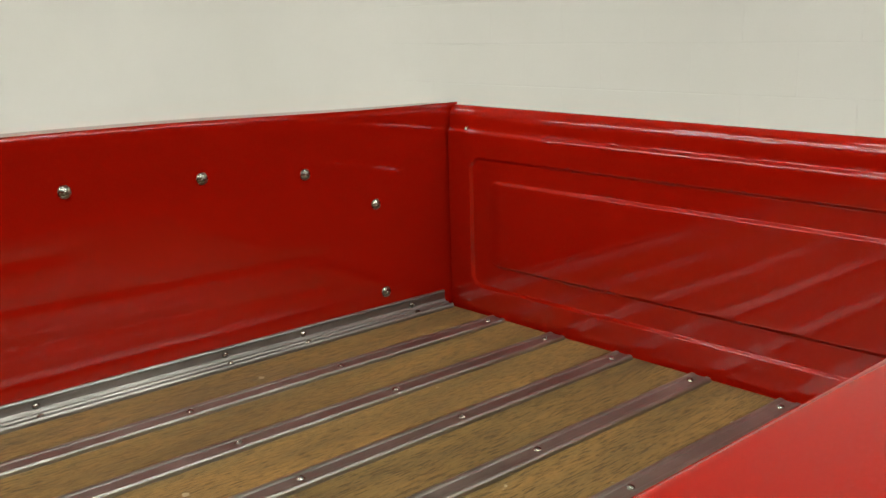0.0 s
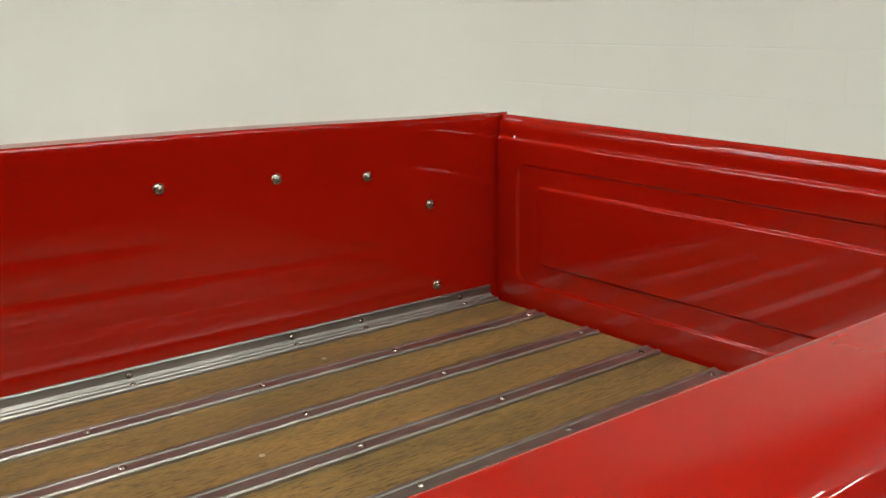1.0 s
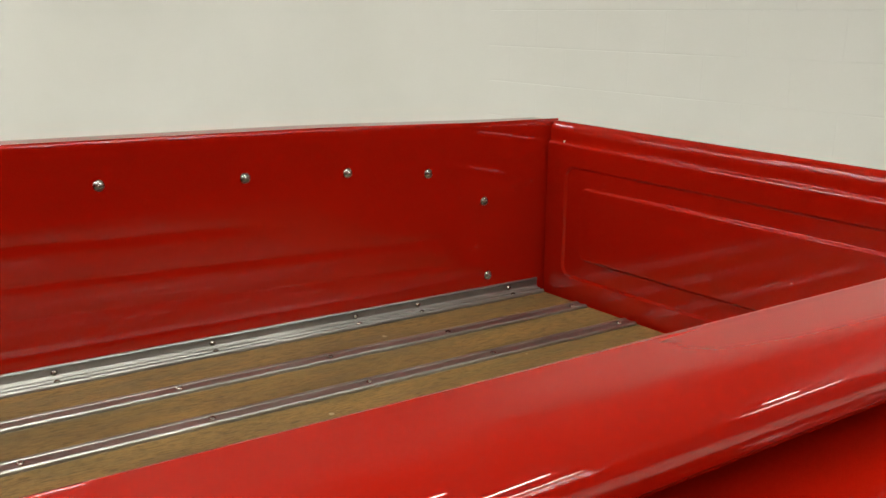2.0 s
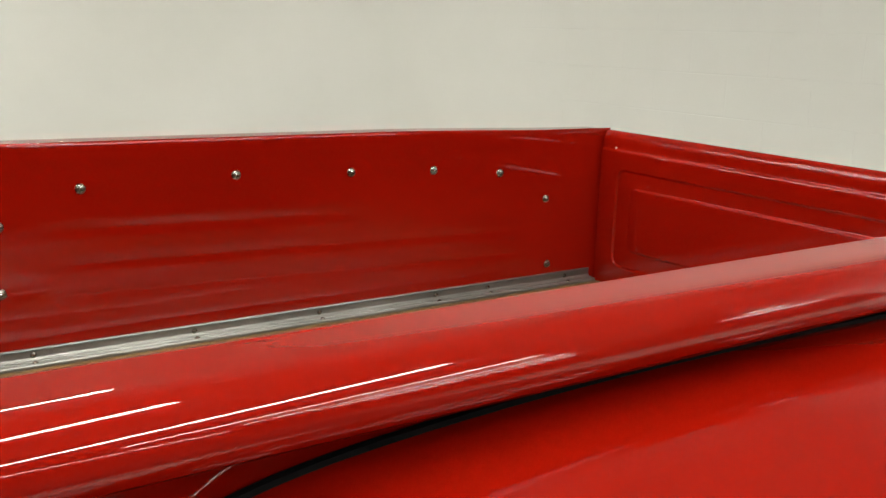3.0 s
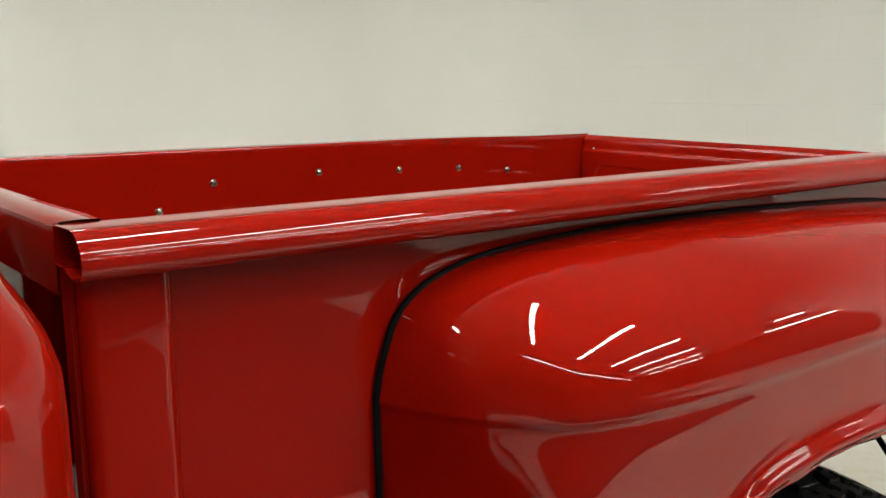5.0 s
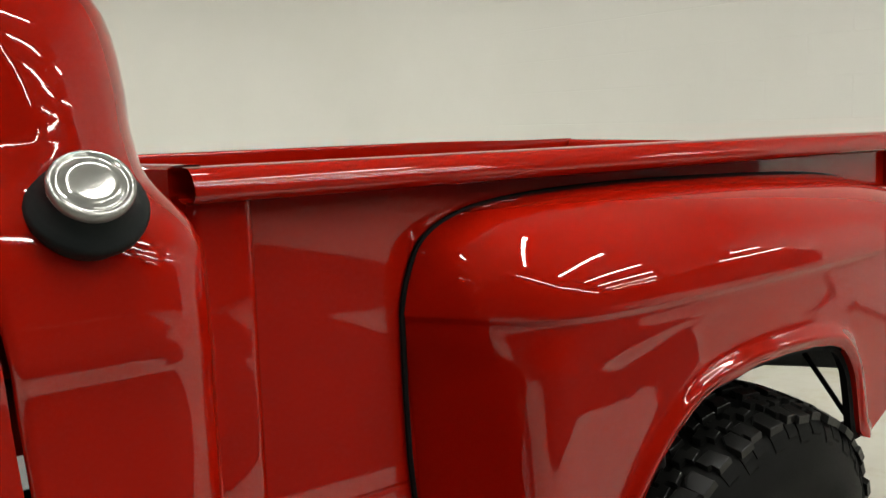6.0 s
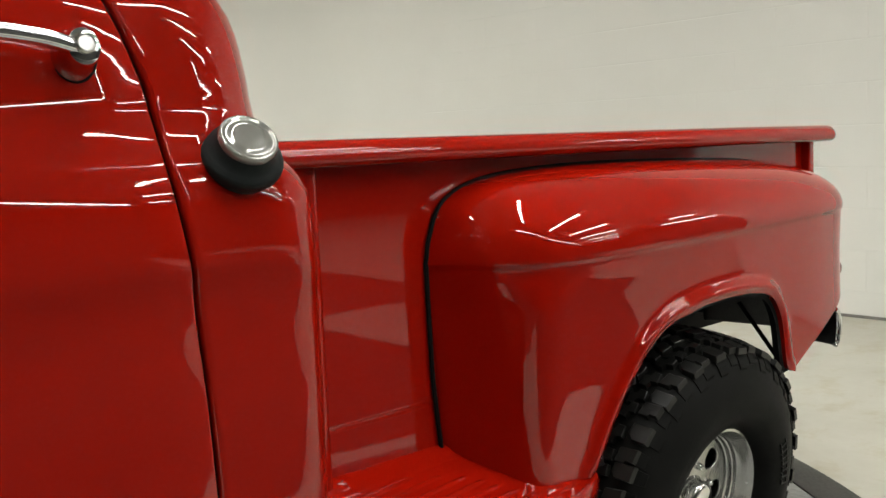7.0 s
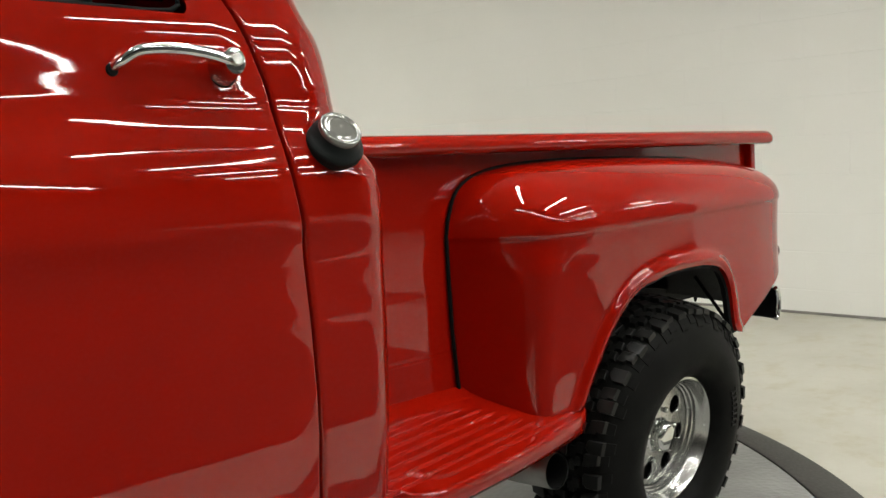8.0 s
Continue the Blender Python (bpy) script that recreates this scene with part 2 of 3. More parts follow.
tagged(part("wall_return", slab(RX1 + 0.2, RX2, TURN, TURN + 0.2, ROOM, RZ), DIM, smooth=False), "unseen plain studio wall, coloured dark to hold back bounce light", "wall", kind="structure")
tagged(part("wall_recess", slab(RX2, RX2 + 0.2, RY0, TURN + 0.2, ROOM, RZ), DIM, smooth=False), "unseen plain studio wall, coloured dark to hold back bounce light", "wall", kind="structure")
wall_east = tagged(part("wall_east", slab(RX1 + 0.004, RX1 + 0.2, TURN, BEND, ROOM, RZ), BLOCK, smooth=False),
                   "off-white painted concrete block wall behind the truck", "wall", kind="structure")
arc = [(RX1 - COVE + COVE * math.cos(a), BEND + COVE * math.sin(a)) for a in (math.pi / 2 * k / 40 for k in range(41))]
arc = [(RX1, BEND - 0.9), (RX1, BEND - 0.45)] + arc
tagged(part("wall_curve", grid([[(x, y, ROOM), (x, y, RZ / 2), (x, y, RZ)] for x, y in arc]), BLOCK), "smooth off-white curved studio wall", "wall", kind="structure")
tagged(part("baseboard", slab(RX1 - 0.012, RX1 - 0.002, TURN, BEND, ROOM, ROOM + 0.022, 0.003), SKIRT), "thin grey joint along the foot of the block wall", "baseboard", kind="structure")


LAMPWHITE = plain("lamp_white", (0.7, 0.7, 0.66), 0.5)


def ceiling_light(half, r):
    """Strip lamp with a flat bright diffuser below, hung just below the ceiling."""
    ob = thing("ceiling_light", "white strip lamp with a bright diffuser under the ceiling", "lamp", group="ceiling strip lamps")
    part("housing", slab(-half - 0.02, half + 0.02, -0.08, 0.08, 0.06, 0.12, 0.008), LAMPWHITE, ob)
    part("diffuser", slab(-half, half, -r, r, 0.054, 0.059), TUBEGLOW, ob, smooth=False)
    for x in (-0.6 * half, 0.6 * half):
        part("hanger", tube([(x, 0, 0.1), (x, 0, 0.36)], 0.006, 6), STEEL, ob)
    return ob


# the lamps hang square to the hall, across which the truck stands turned
SLANT = math.radians(39)
LAMP_Z = RZ - 0.36


def lamp_pose(u, v, turn=0):
    """A place u along the lamps and v across their rows."""
    return pose(u * math.cos(SLANT) + v * math.sin(SLANT), u * math.sin(SLANT) - v * math.cos(SLANT), LAMP_Z, 0, 0, 39 + turn)


STEP = 2.55            # from one row of lamps to the next
rows_of = [(-0.57, 0.69 + STEP * k) for k in range(6)] + [(4.7, 0.69 + STEP * k) for k in (3, 4)]
# extra rows, added to brighten the block wall, the bed and the tailgate
rows_of += [(-0.57, 0.69 - STEP * k) for k in (1, 2, 3, 4)] + [(4.7, 0.69 - STEP * k) for k in (2, 3, 4)] + [(-7.0, 0.69 - STEP * k) for k in (2, 3, 4)]
thick_lamp, thin_lamp = ceiling_light(1.68, 0.07), ceiling_light(1.1, 0.042)
thick_lamp.matrix_basis = lamp_pose(*rows_of[0])
for u, v in rows_of[1:]:
    copy_thing(thick_lamp, lamp_pose(u, v))
thin_lamp.matrix_basis = lamp_pose(-4.42, 0.93, 90)
for k in range(1, 6):
    copy_thing(thin_lamp, lamp_pose(-4.42, 0.93 + 2.31 * k, 90))


def turntable():
    """Low round platform: a grey plate deck inside a sloping black ring."""
    cx, cy, r = -0.24, 1.85, 3.20
    ob = thing("turntable", "low round vehicle turntable with grey plate deck and black rim", "turntable", (cx, cy, 0))
    part("deck", lathe([(0.0, G), (1.5, G), (r - 0.21, G), (r - 0.21, ROOM + 0.002)], 128), PLATE, ob, "grey patterned steel plate deck", smooth=False)
    part("ring", lathe([(r - 0.205, ROOM + 0.001), (r - 0.205, G + 0.004), (r - 0.18, G + 0.006), (r - 0.01, ROOM + 0.014), (r, ROOM + 0.001)], 160), RINGM, ob, "black sloping outer ring")


turntable()

# ---- the truck ----
truck = thing("pickup_truck", "glossy red vintage stepside pickup truck with wooden bed floor", "truck")


def Y(d, right):
    """World y at a distance d outside the inner face of a bed side."""
    return W + d if right else -d


RIBS = ((1.194, 0.565, 1.23), (1.112, 0.565, 1.735), (1.050, 0.565, 1.735))   # height at the rear, from, to


def side_inner(x, z):
    d = 0.0
    for z0, xa, xb in RIBS:
        zc = z0 + 0.026 * (min(1.735, xb) - x)
        along = smoother(xa - 0.03, xa + 0.06, x) * (1 - smoother(xb - 0.10, xb + 0.03, x))
        d += 0.0014 * along * math.exp(-((z - zc) / 0.011) ** 2)
    d += 0.0004 * noise.noise(Vector((x / 0.35, 7, z / 0.03))) * (1 - smoother(0.5, 1.2, x))
    d += wobble(x, 3.1, z * 1.6, 0.0004, 0.25) + wobble(x, 9.0, z, 0.0006, 0.12) * (1 - smoother(0.4, 0.62, x))
    return d


def bed_side(right):
    xs = [-0.098 + (L + 0.098 + 0.034) * k / 150 for k in range(151)]
    zs = [0.90 + 0.47 * k / 110 for k in range(111)]
    rows = [[(x, Y(side_inner(x, z), right), z) for z in zs] for x in xs]
    bm = grid(rows)
    # outer skin with a flat seam low down
    zs2 = [0.66, 0.75, 0.79, 0.797, 0.799, 0.803, 0.806, 0.809, 0.813, 0.815, 0.822, 0.86, 0.9, 1.0, 1.1, 1.2, 1.28, 1.34]
    dips = {0.803: -0.001, 0.806: -0.002, 0.809: -0.001}
    xs2 = [-0.098 + (L + 0.075) * k / 60 for k in range(61)]
    grid([[(x, Y(0.028 + dips.get(z, 0) * (1 if x > 0.01 else 0) + wobble(x, 5.5, z, 0.0006, 0.25), right), max(z, 0.66 + 0.24 * smoother(0.32, 0.36, x))) for z in zs2] for x in xs2], bm=bm)
    body = part("bed_side", bm, RED, truck, "red pressed steel bed side with long shallow ribs")
    # rolled top rail, closed at both ends
    prof = [(-0.0005, 1.335), (-0.0005, 1.366), (0.0006, 1.3738), (0.004, 1.3772), (0.012, 1.3775), (0.025, 1.3777), (0.04, 1.3780), (0.054, 1.3782), (0.065, 1.3778), (0.075, 1.3758), (0.0845, 1.3705), (0.0915, 1.3635),
            (0.0962, 1.3555), (0.0980, 1.3460), (0.0955, 1.3355), (0.087, 1.3280), (0.072, 1.3255), (0.056, 1.3265), (0.042, 1.3300), (0.029, 1.334)]
    ring = curve_through([(0, d, z) for d, z in prof] + [(0, *prof[0])], 80)[:-1]
    mid = Vector((0, 0.055, 1.350))
    rows = []
    for k in range(61):
        x = -0.102 + 2.087 * k / 60
        dip = 0.010 * smoother(1.3, 1.98, x) if right else 0.002 * smoother(1.4, 2.0, x)
        rows.append([(x, Y(p.y + wobble(x, 1.0, p.z, 0.00006, 0.5), right), p.z - dip) for p in ring])
    for dx, s in ((0.008, 0.97), (0.015, 0.88), (0.02, 0.7), (0.022, 0.4)):
        rows.append([(1.985 + dx, Y(mid.y + (p.y - mid.y) * s, right), mid.z + (p.z - mid.z) * s - dip) for p in ring])
    rbm = grid(rows, closed=True)
    rbm.verts.ensure_lookup_table()
    n = len(ring)
    rbm.faces.new([rbm.verts[n * (len(rows) - 1) + i] for i in range(n)])
    part("top_rail", rbm, RED, body, "rolled red top rail of the bed side")
    # stake pockets
    y0, y1 = sorted((Y(0.02, right), Y(0.052, right)))
    part("stake_pocket", slab(-0.094, 0.008, y0, y1, 0.66, 1.335, 0.018, steps=4), RED, body)
    part("stake_pocket", slab(1.900, 1.938, y0, y1, 0.9, 1.332, 0.005, steps=3), RED, body)
    # inside angle strip along the floor
    s = -1 if right else 1
    y = Y(-0.002, right)
    prof = [(0, 0.985), (s * 0.0035, 0.985), (s * 0.0048, 0.982), (s * 0.0035, 0.979), (s * 0.003, 0.972), (s * 0.004, 0.967), (s * 0.008, 0.962), (s * 0.012, 0.960), (s * 0.0135, 0.9625), (s * 0.0155, 0.9625),
            (s * 0.017, 0.9595), (s * 0.0245, 0.959), (s * 0.026, 0.9615), (s * 0.0295, 0.9615), (s * 0.032, 0.958), (s * 0.032, 0.951), (0, 0.951)]
    rows = [[(x, y + d, z) for d, z in prof] for x in (FRONT + 0.003, 0.5, 1.0, 1.5, L - 0.02)]
    ab = grid(rows, closed=True)
    cap_ends(ab, rows)
    part("angle_strip", ab, STEEL, body, "polished stainless angle strip along the floor edge", sharp=0.3)
    return body


far_side, near_side = bed_side(True), bed_side(False)

# round-head bolts that hold the fender, seen inside the bed
bolt_me = mesh_from(joined(dome(0.0105, 0.0065), lathe([(0.0, 0.0066), (0.0035, 0.0068), (0.0035, 0.0048)], 6)), "fender_bolt", BOLT)
for x, z in ((1.811, 1.011), (1.795, 1.189), (1.639, 1.265), (1.438, 1.282), (1.213, 1.289), (0.939, 1.298), (0.624, 1.288), (0.475, 1.225), (0.472, 1.097)):
    shared("bolt", bolt_me, far_side, axis_pose((x, W - 0.001 + side_inner(x, z), z), (0, -1, 0)))
    shared("bolt", bolt_me, near_side, axis_pose((x, 0.001 - side_inner(x, z), z), (0, 1, 0)))
small_me = mesh_from(dome(0.0062, 0.004, 10), "strip_bolt", BOLT)
for x in (1.872, 1.611, 1.451, 1.131, 0.838, 0.52, 0.20):
    shared("bolt", small_me, far_side, axis_pose((x, W - 0.005, 0.971), (0, -1, 0)))
    shared("bolt", small_me, far_side, axis_pose((x, W - 0.0215, 0.9600), (0, 0, 1)))


def bed_floor():
    base = part("bed_floor", slab(FRONT, L - 0.006, 0.004, W - 0.004, F - 0.035, F - 0.022, 0.002), UNDER, truck, "dark underside frame of the bed floor")
    ys = [0.645 + (k - 3) * 0.153 for k in range(7)]
    strip_prof = [(-0.0195, -0.002), (-0.0195, 0.004), (-0.017, 0.0066), (-0.0125, 0.0070), (-0.0095, 0.0062), (-0.0080, 0.0050), (0, 0.0047),
                  (0.0080, 0.0050), (0.0095, 0.0062), (0.0125, 0.0070), (0.017, 0.0066), (0.0195, 0.004), (0.0195, -0.002)]
    rows = [[(x, d, z) for d, z in strip_prof] for x in (FRONT + 0.004, 0.4, 0.9, 1.4, L - 0.022)]
    bm = grid(rows, closed=True)
    cap_ends(bm, rows)
    me = mesh_from(bm, "strip", STRIP)
    me.set_sharp_from_angle(angle=0.3)
    for y in ys:
        shared("strip", me, base, pose(0, y, F + 0.001))
        for x in (1.928, 1.578, 1.300, 1.004, 0.715, 0.43, 0.14):
            shared("bolt", small_me, base, pose(x + random.uniform(-0.004, 0.004), y, F + 0.0052, 0, 0, random.uniform(0, 180)))
    edges = [0.02] + ys + [W - 0.02]
    for a, b in zip(edges, edges[1:]):
        me = mesh_from(slab(FRONT + 0.004, L - 0.012, a + 0.004, b - 0.004, F - 0.02, F, 0.002), "board", WOOD, smooth=False)
        shared("board", me, base, Matrix.Identity(4))
    return base


bed_floor()


def front_panel():
    zs = [0.66, 0.9, 1.0, 1.1, 1.2, 1.3, 1.362, 1.371, 1.3755]
    ys = [0.002 + (W - 0.004) * k / 24 for k in range(25)]
    prof = [(FRONT, z) for z in zs] + [(FRONT - 0.004, 1.379), (FRONT - 0.025, 1.380), (FRONT - 0.046, 1.379), (FRONT - 0.052, 1.374), (FRONT - 0.053, 1.36), (FRONT - 0.053, 1.30)]
    part("front_panel", grid([[(x, y, z + wobble(x, y, z, 0.001, 0.3)) for x, z in prof] for y in ys]), RED, truck, "red front panel of the bed with folded top edge")


front_panel()


def tailgate_face(y, z):
    """How far the stamped face lies behind the flat of the tailgate."""
    def rect(y0, y1, z0, z1, w):
        r = 0.03
        dy, dz = max(y0 + r - y, y - (y1 - r), 0), max(z0 + r - z, z - (z1 - r), 0)
        return 1 - smoother(r - w, r, math.hypot(dy, dz))
    low = rect(0.068, 1.202, 1.002, 1.268, 0.006)
    high = rect(0.115, 1.155, 1.05, 1.225, 0.0065) * smoother(0.115, 0.16, y) * smoother(1.155, 1.11, y)
    return 0.0042 * low - 0.0055 * high + wobble(1, y, z, 0.0003, 0.3)


def tailgate():
    y0, y1 = 0.007, W - 0.007
    ys = sorted(set([y0 + (y1 - y0) * k / 90 for k in range(91)] + [0.06 + 0.003 * k for k in range(36)] + [1.21 - 0.003 * k for k in range(36)]))
    zs = [0.90 + 0.40 * k / 260 for k in range(261)]
    top = [(L, 1.304), (L, 1.310), (L + 0.0004, 1.3145), (L + 0.002, 1.3170), (L + 0.0045, 1.3185), (L + 0.0056, 1.3210), (L + 0.006, 1.328), (L + 0.0062, 1.338), (L + 0.0070, 1.348),
           (L + 0.0102, 1.356), (L + 0.0145, 1.3625), (L + 0.022, 1.366), (L + 0.031, 1.365), (L + 0.038, 1.358), (L + 0.041, 1.345), (L + 0.041, 1.30), (L + 0.04, 0.90)]
    sag = lambda y, z: z - 0.016 * smoother(1.08, 1.36, z) * max(0, 1.25 - y) / 0.85
    rows = [[(L + tailgate_face(y, z), y, sag(y, z)) for z in zs] + [(x, y, sag(y, z)) for x, z in top] for y in ys]
    gate = part("tailgate", grid(rows), RED, truck, "red stamped steel tailgate, closed, with raised centre panel")
    part("paint_chip", moved(lathe([(0.0, 0.0006), (0.0024, 0.0005), (0.0034, 0.0)], 7), axis_pose((L + 0.0052, 1.214, 1.3215), (-1, 0, 0.4))), LAMPWHITE, gate, "small white paint chip")
    for y in (0.03, W - 0.03):
        part("hinge", slab(L + 0.005, L + 0.03, y - 0.02, y + 0.02, 0.86, 0.90, 0.004), RED, gate)
    return gate


tailgate()

# ---- rear fender ----
FLANGE = [(0.277, 1.112), (0.289, 1.165), (0.320, 1.228), (0.387, 1.267), (0.50, 1.289), (0.72, 1.300), (1.0, 1.299), (1.3, 1.291), (1.53, 1.279), (1.70, 1.253), (1.785, 1.208), (1.81, 1.165)]
PLAN = [(0.277, -0.034), (0.31, -0.115), (0.354, -0.195), (0.43, -0.270), (0.58, -0.306), (0.9, -0.319), (1.25, -0.317), (1.50, -0.308), (1.67, -0.274), (1.782, -0.170), (1.82, -0.034)]
ARCH = [(0.28, 0.632), (0.53, 0.632), (0.543, 0.640), (0.556, 0.668), (0.575, 0.710), (0.600, 0.757), (0.628, 0.806), (0.664, 0.858), (0.70, 0.895), (0.738, 0.924), (0.785, 0.944), (0.882, 0.962), (0.98, 0.967), (1.067, 0.966), (1.14, 0.957), (1.185, 0.943),
        (1.216, 0.912), (1.238, 0.868), (1.249, 0.825), (1.257, 0.775), (1.264, 0.748), (1.276, 0.733), (1.298, 0.7245), (1.325, 0.732), (1.35, 0.744), (1.40, 0.768), (1.536, 0.826), (1.65, 0.874), (1.82, 0.93)]


def cornered(pl, n, a, c, b, inset):
    """A plan of the fender wall with a tight front corner a-c-b; behind b it follows the shoulder, inset by a fading amount."""
    a, c, b = Vector((*a, 0)), Vector((*c, 0)), Vector((*b, 0))
    p0, p1 = c + (a - c).normalized() * 0.05, c + (b - c).normalized() * 0.05
    line = [a.lerp(p0, k / 30) for k in range(30)] + [p0.lerp(c, t).lerp(c.lerp(p1, t), t) for t in (k / 20 for k in range(20))] + [p1.lerp(b, k / 20) for k in range(21)]
    run = [0.0]
    for u, v in zip(line, line[1:]):
        run.append(run[-1] + (v - u).length)
    m = n * 4 // 10
    own = [0.0]
    for k in range(m):
        own.append(own[-1] + (pl[k + 1] - pl[k]).length)
    out = []
    for k in range(m + 1):
        at = own[k] / own[-1] * run[-1]
        out.append(Vector((float(np.interp(at, run, [q.x for q in line])), float(np.interp(at, run, [q.y for q in line])), 0)))
    return out + [Vector((q.x, q.y + inset * (1 - smoother(0.58, 1.0, q.x)), 0)) for q in pl[m + 1:]]


def fender():
    n = 220
    fl, pl = curve_through([(x, 0, z) for x, z in FLANGE], n), curve_through([(x, y, 0) for x, y in PLAN], n)
    # keep more columns where the wheel opening is steep
    edge_pts = [Vector((x, 0, z)) for x, z in curve_through_2d(ARCH[1:22], 120)]
    wl = cornered(pl, n, (0.277, -0.034), (0.402, -0.282), (0.58, -0.306), 0.0)
    gl = cornered(pl, n, (0.305, -0.034), (0.385, -0.246), (0.58, -0.266), 0.040)
    rows = []
    for k in range(n + 1):
        f, p = fl[k], pl[k]
        out = wl[min(k + 1, n)] - wl[max(k - 1, 0)]
        wnrm = Vector((out.y, -out.x, 0)).normalized()
        zc = 1.110 + 0.022 * (p.x - 0.30)
        out = (pl[min(k + 1, n)] - pl[max(k - 1, 0)]).normalized()
        nrm = Vector((out.y, -out.x, 0))
        if nrm.y > 0:
            nrm = -nrm
        col = [(f.x, -0.027, f.z)]
        for a in np.linspace(0.06, 1, 26):
            s, c = math.sin(a * math.pi / 2), math.cos(a * math.pi / 2)
            s, c = s ** 0.96, c ** 0.96 if c > 1e-6 else 0
            col.append((f.x + (p.x - f.x) * s, -0.027 + (p.y + 0.027) * s, zc + (f.z - zc) * c))
        base = Vector((p.x, p.y, 0))
        # shoulder rolls under into a slight step, then the wall drops
        for dn, dz in ((-0.0008, -0.004), (-0.0028, -0.008), (-0.0044, -0.013), (-0.005, -0.020)):
            q = base + nrm * dn
            col.append((q.x, min(q.y, -0.027), zc + dz))
        front = smoother(0.40, 0.30, p.x)
        zb = table(ARCH, p.x) if p.x > 0.28 else 0.63
        zb = zb + front * smoother(-0.22, -0.03, p.y) * 0.066
        ztop = zc - 0.020
        for t in np.linspace(0.03, 1, 44):
            into = smoother(0, 0.2, t)
            z = ztop + (zb - ztop) * t
            d = -0.005 - 0.005 * math.sin(t * math.pi) * 0.5
            near = min((Vector((p.x, 0, z)) - e).length for e in edge_pts) if 0.40 < p.x < 1.43 and p.y < -0.2 else 1
            d += 0.016 * math.exp(-((near - 0.018) / 0.018) ** 2) * smoother(0.46, 0.54, p.x)
            wall = wl[k].lerp(gl[k], min(1, max(0, (ztop - z) / 0.45)))
            q = (base + nrm * d).lerp(wall + wnrm * d, into)
            col.append((q.x, min(q.y, -0.027), z))
        q = wall + wnrm * (d - 0.012)
        col.append((q.x, min(q.y, -0.027), zb - 0.001))
        q = wall + wnrm * (d - 0.028)
        col.append((q.x, min(q.y, -0.027), zb + 0.010))
        rows.append(col)
    body = part("fender", grid(rows), RED, truck, "bulging red rear fender with flared wheel opening", sharp=1.0)
    # dark inner skin
    me = body.data
    inner = bmesh.new()
    inner.from_mesh(me)
    inner.normal_update()
    mid = Vector((1.0, 0.1, 0.9))
    for v in inner.verts:
        nv = v.normal if v.normal.dot(v.co - mid) > 0 else -v.normal
        v.co -= nv * 0.012
        v.co.y = min(v.co.y, -0.027)
    part("inner_skin", inner, UNDER, body, "black undercoated inside of the fender")
    welt = [(0.297, -0.036, 0.697), (0.290, -0.036, 0.76), (0.281, -0.036, 0.86), (0.277, -0.036, 0.98)] + [(p.x, -0.034, p.z) for p in fl[::4]]
    part("welt", tube(welt, 0.0054, 8), WELT, body, "black rubber welt between fender and bed")
    part("tail_light", moved(lathe([(0, 0.035), (0.02, 0.033), (0.03, 0.022), (0.033, 0.0), (0.028, -0.03)], 20), axis_pose((1.82, -0.16, 0.93), (1, -0.1, 0))), LENS, body, "small dark round tail light")
    return body


def curve_through_2d(rows, n):
    return [(p.x, p.z) for p in curve_through([(x, 0, z) for x, z in rows], n)]


fender()

# ---- step behind the cab ----
STEP_EDGE = [(-0.30, -0.345), (0.0, -0.337), (0.2, -0.318), (0.35, -0.298), (0.45, -0.282), (0.50, -0.272), (0.53, -0.262), (0.551, -0.248)]
STEP_RIBS = [(-0.068, 0.17), (-0.099, 0.235), (-0.130, 0.278), (-0.160, 0.302), (-0.190, 0.322), (-0.222, 0.338), (-0.253, 0.356)]   # offset, rear end


def step_plate():
    """Sloping tread whose pressed ribs and rounded border run along its outer edge."""
    lean = 0.11

    def surf(x, c):
        y = c + lean * (x - 0.3)
        z = 0.696 + 0.283 * (y + 0.03) + 0.014 * smoother(-0.075, -0.03, y)
        for rib, end in STEP_RIBS:
            z += 0.0046 * math.exp(-((c - rib) / 0.0042) ** 2) * smoother(end + 0.012, end - 0.03, x)
        rim = -0.279 + 0.07 * smoother(-0.01, -0.13, x) ** 1.5
        z -= 0.0045 * smoother(rim + 0.006, rim - 0.004, c) * smoother(0.56, 0.50, x)
        return Vector((x, y, z))

    rows = []
    for k in range(111):
        x = -0.27 + 0.821 * k / 110
        outer = table(STEP_EDGE, x) + 0.10 * smoother(-0.05, -0.24, x) ** 2 - lean * (x - 0.3)
        inner = -0.029 - lean * (x - 0.3)
        cs = [inner + (-0.06 - inner) * j / 8 for j in range(8)] + [-0.06 - 0.0016 * j for j in range(126)]
        cs += [-0.26 + (outer + 0.26) * j / 22 for j in range(23)]
        col = [surf(x, c) for c in cs]
        e = col[-1]
        for dy, dz in ((-0.004, 0.0006), (-0.008, -0.0012), (-0.0115, -0.005), (-0.0135, -0.011), (-0.014, -0.02), (-0.012, -0.036), (-0.006, -0.05), (0.006, -0.054)):
            col.append(Vector((e.x, e.y + dy, e.z + dz)))
        rows.append(col)
    e = rows[-1]
    rows.append([Vector((p.x + 0.006, p.y + 0.003, p.z - 0.003)) for p in e])
    rows.append([Vector((p.x + 0.008, p.y + 0.008, p.z - 0.012)) for p in e])
    part("side_step", grid(rows), RED, truck, "ribbed red steel side step ahead of the wheel", sharp=0.9)


step_plate()


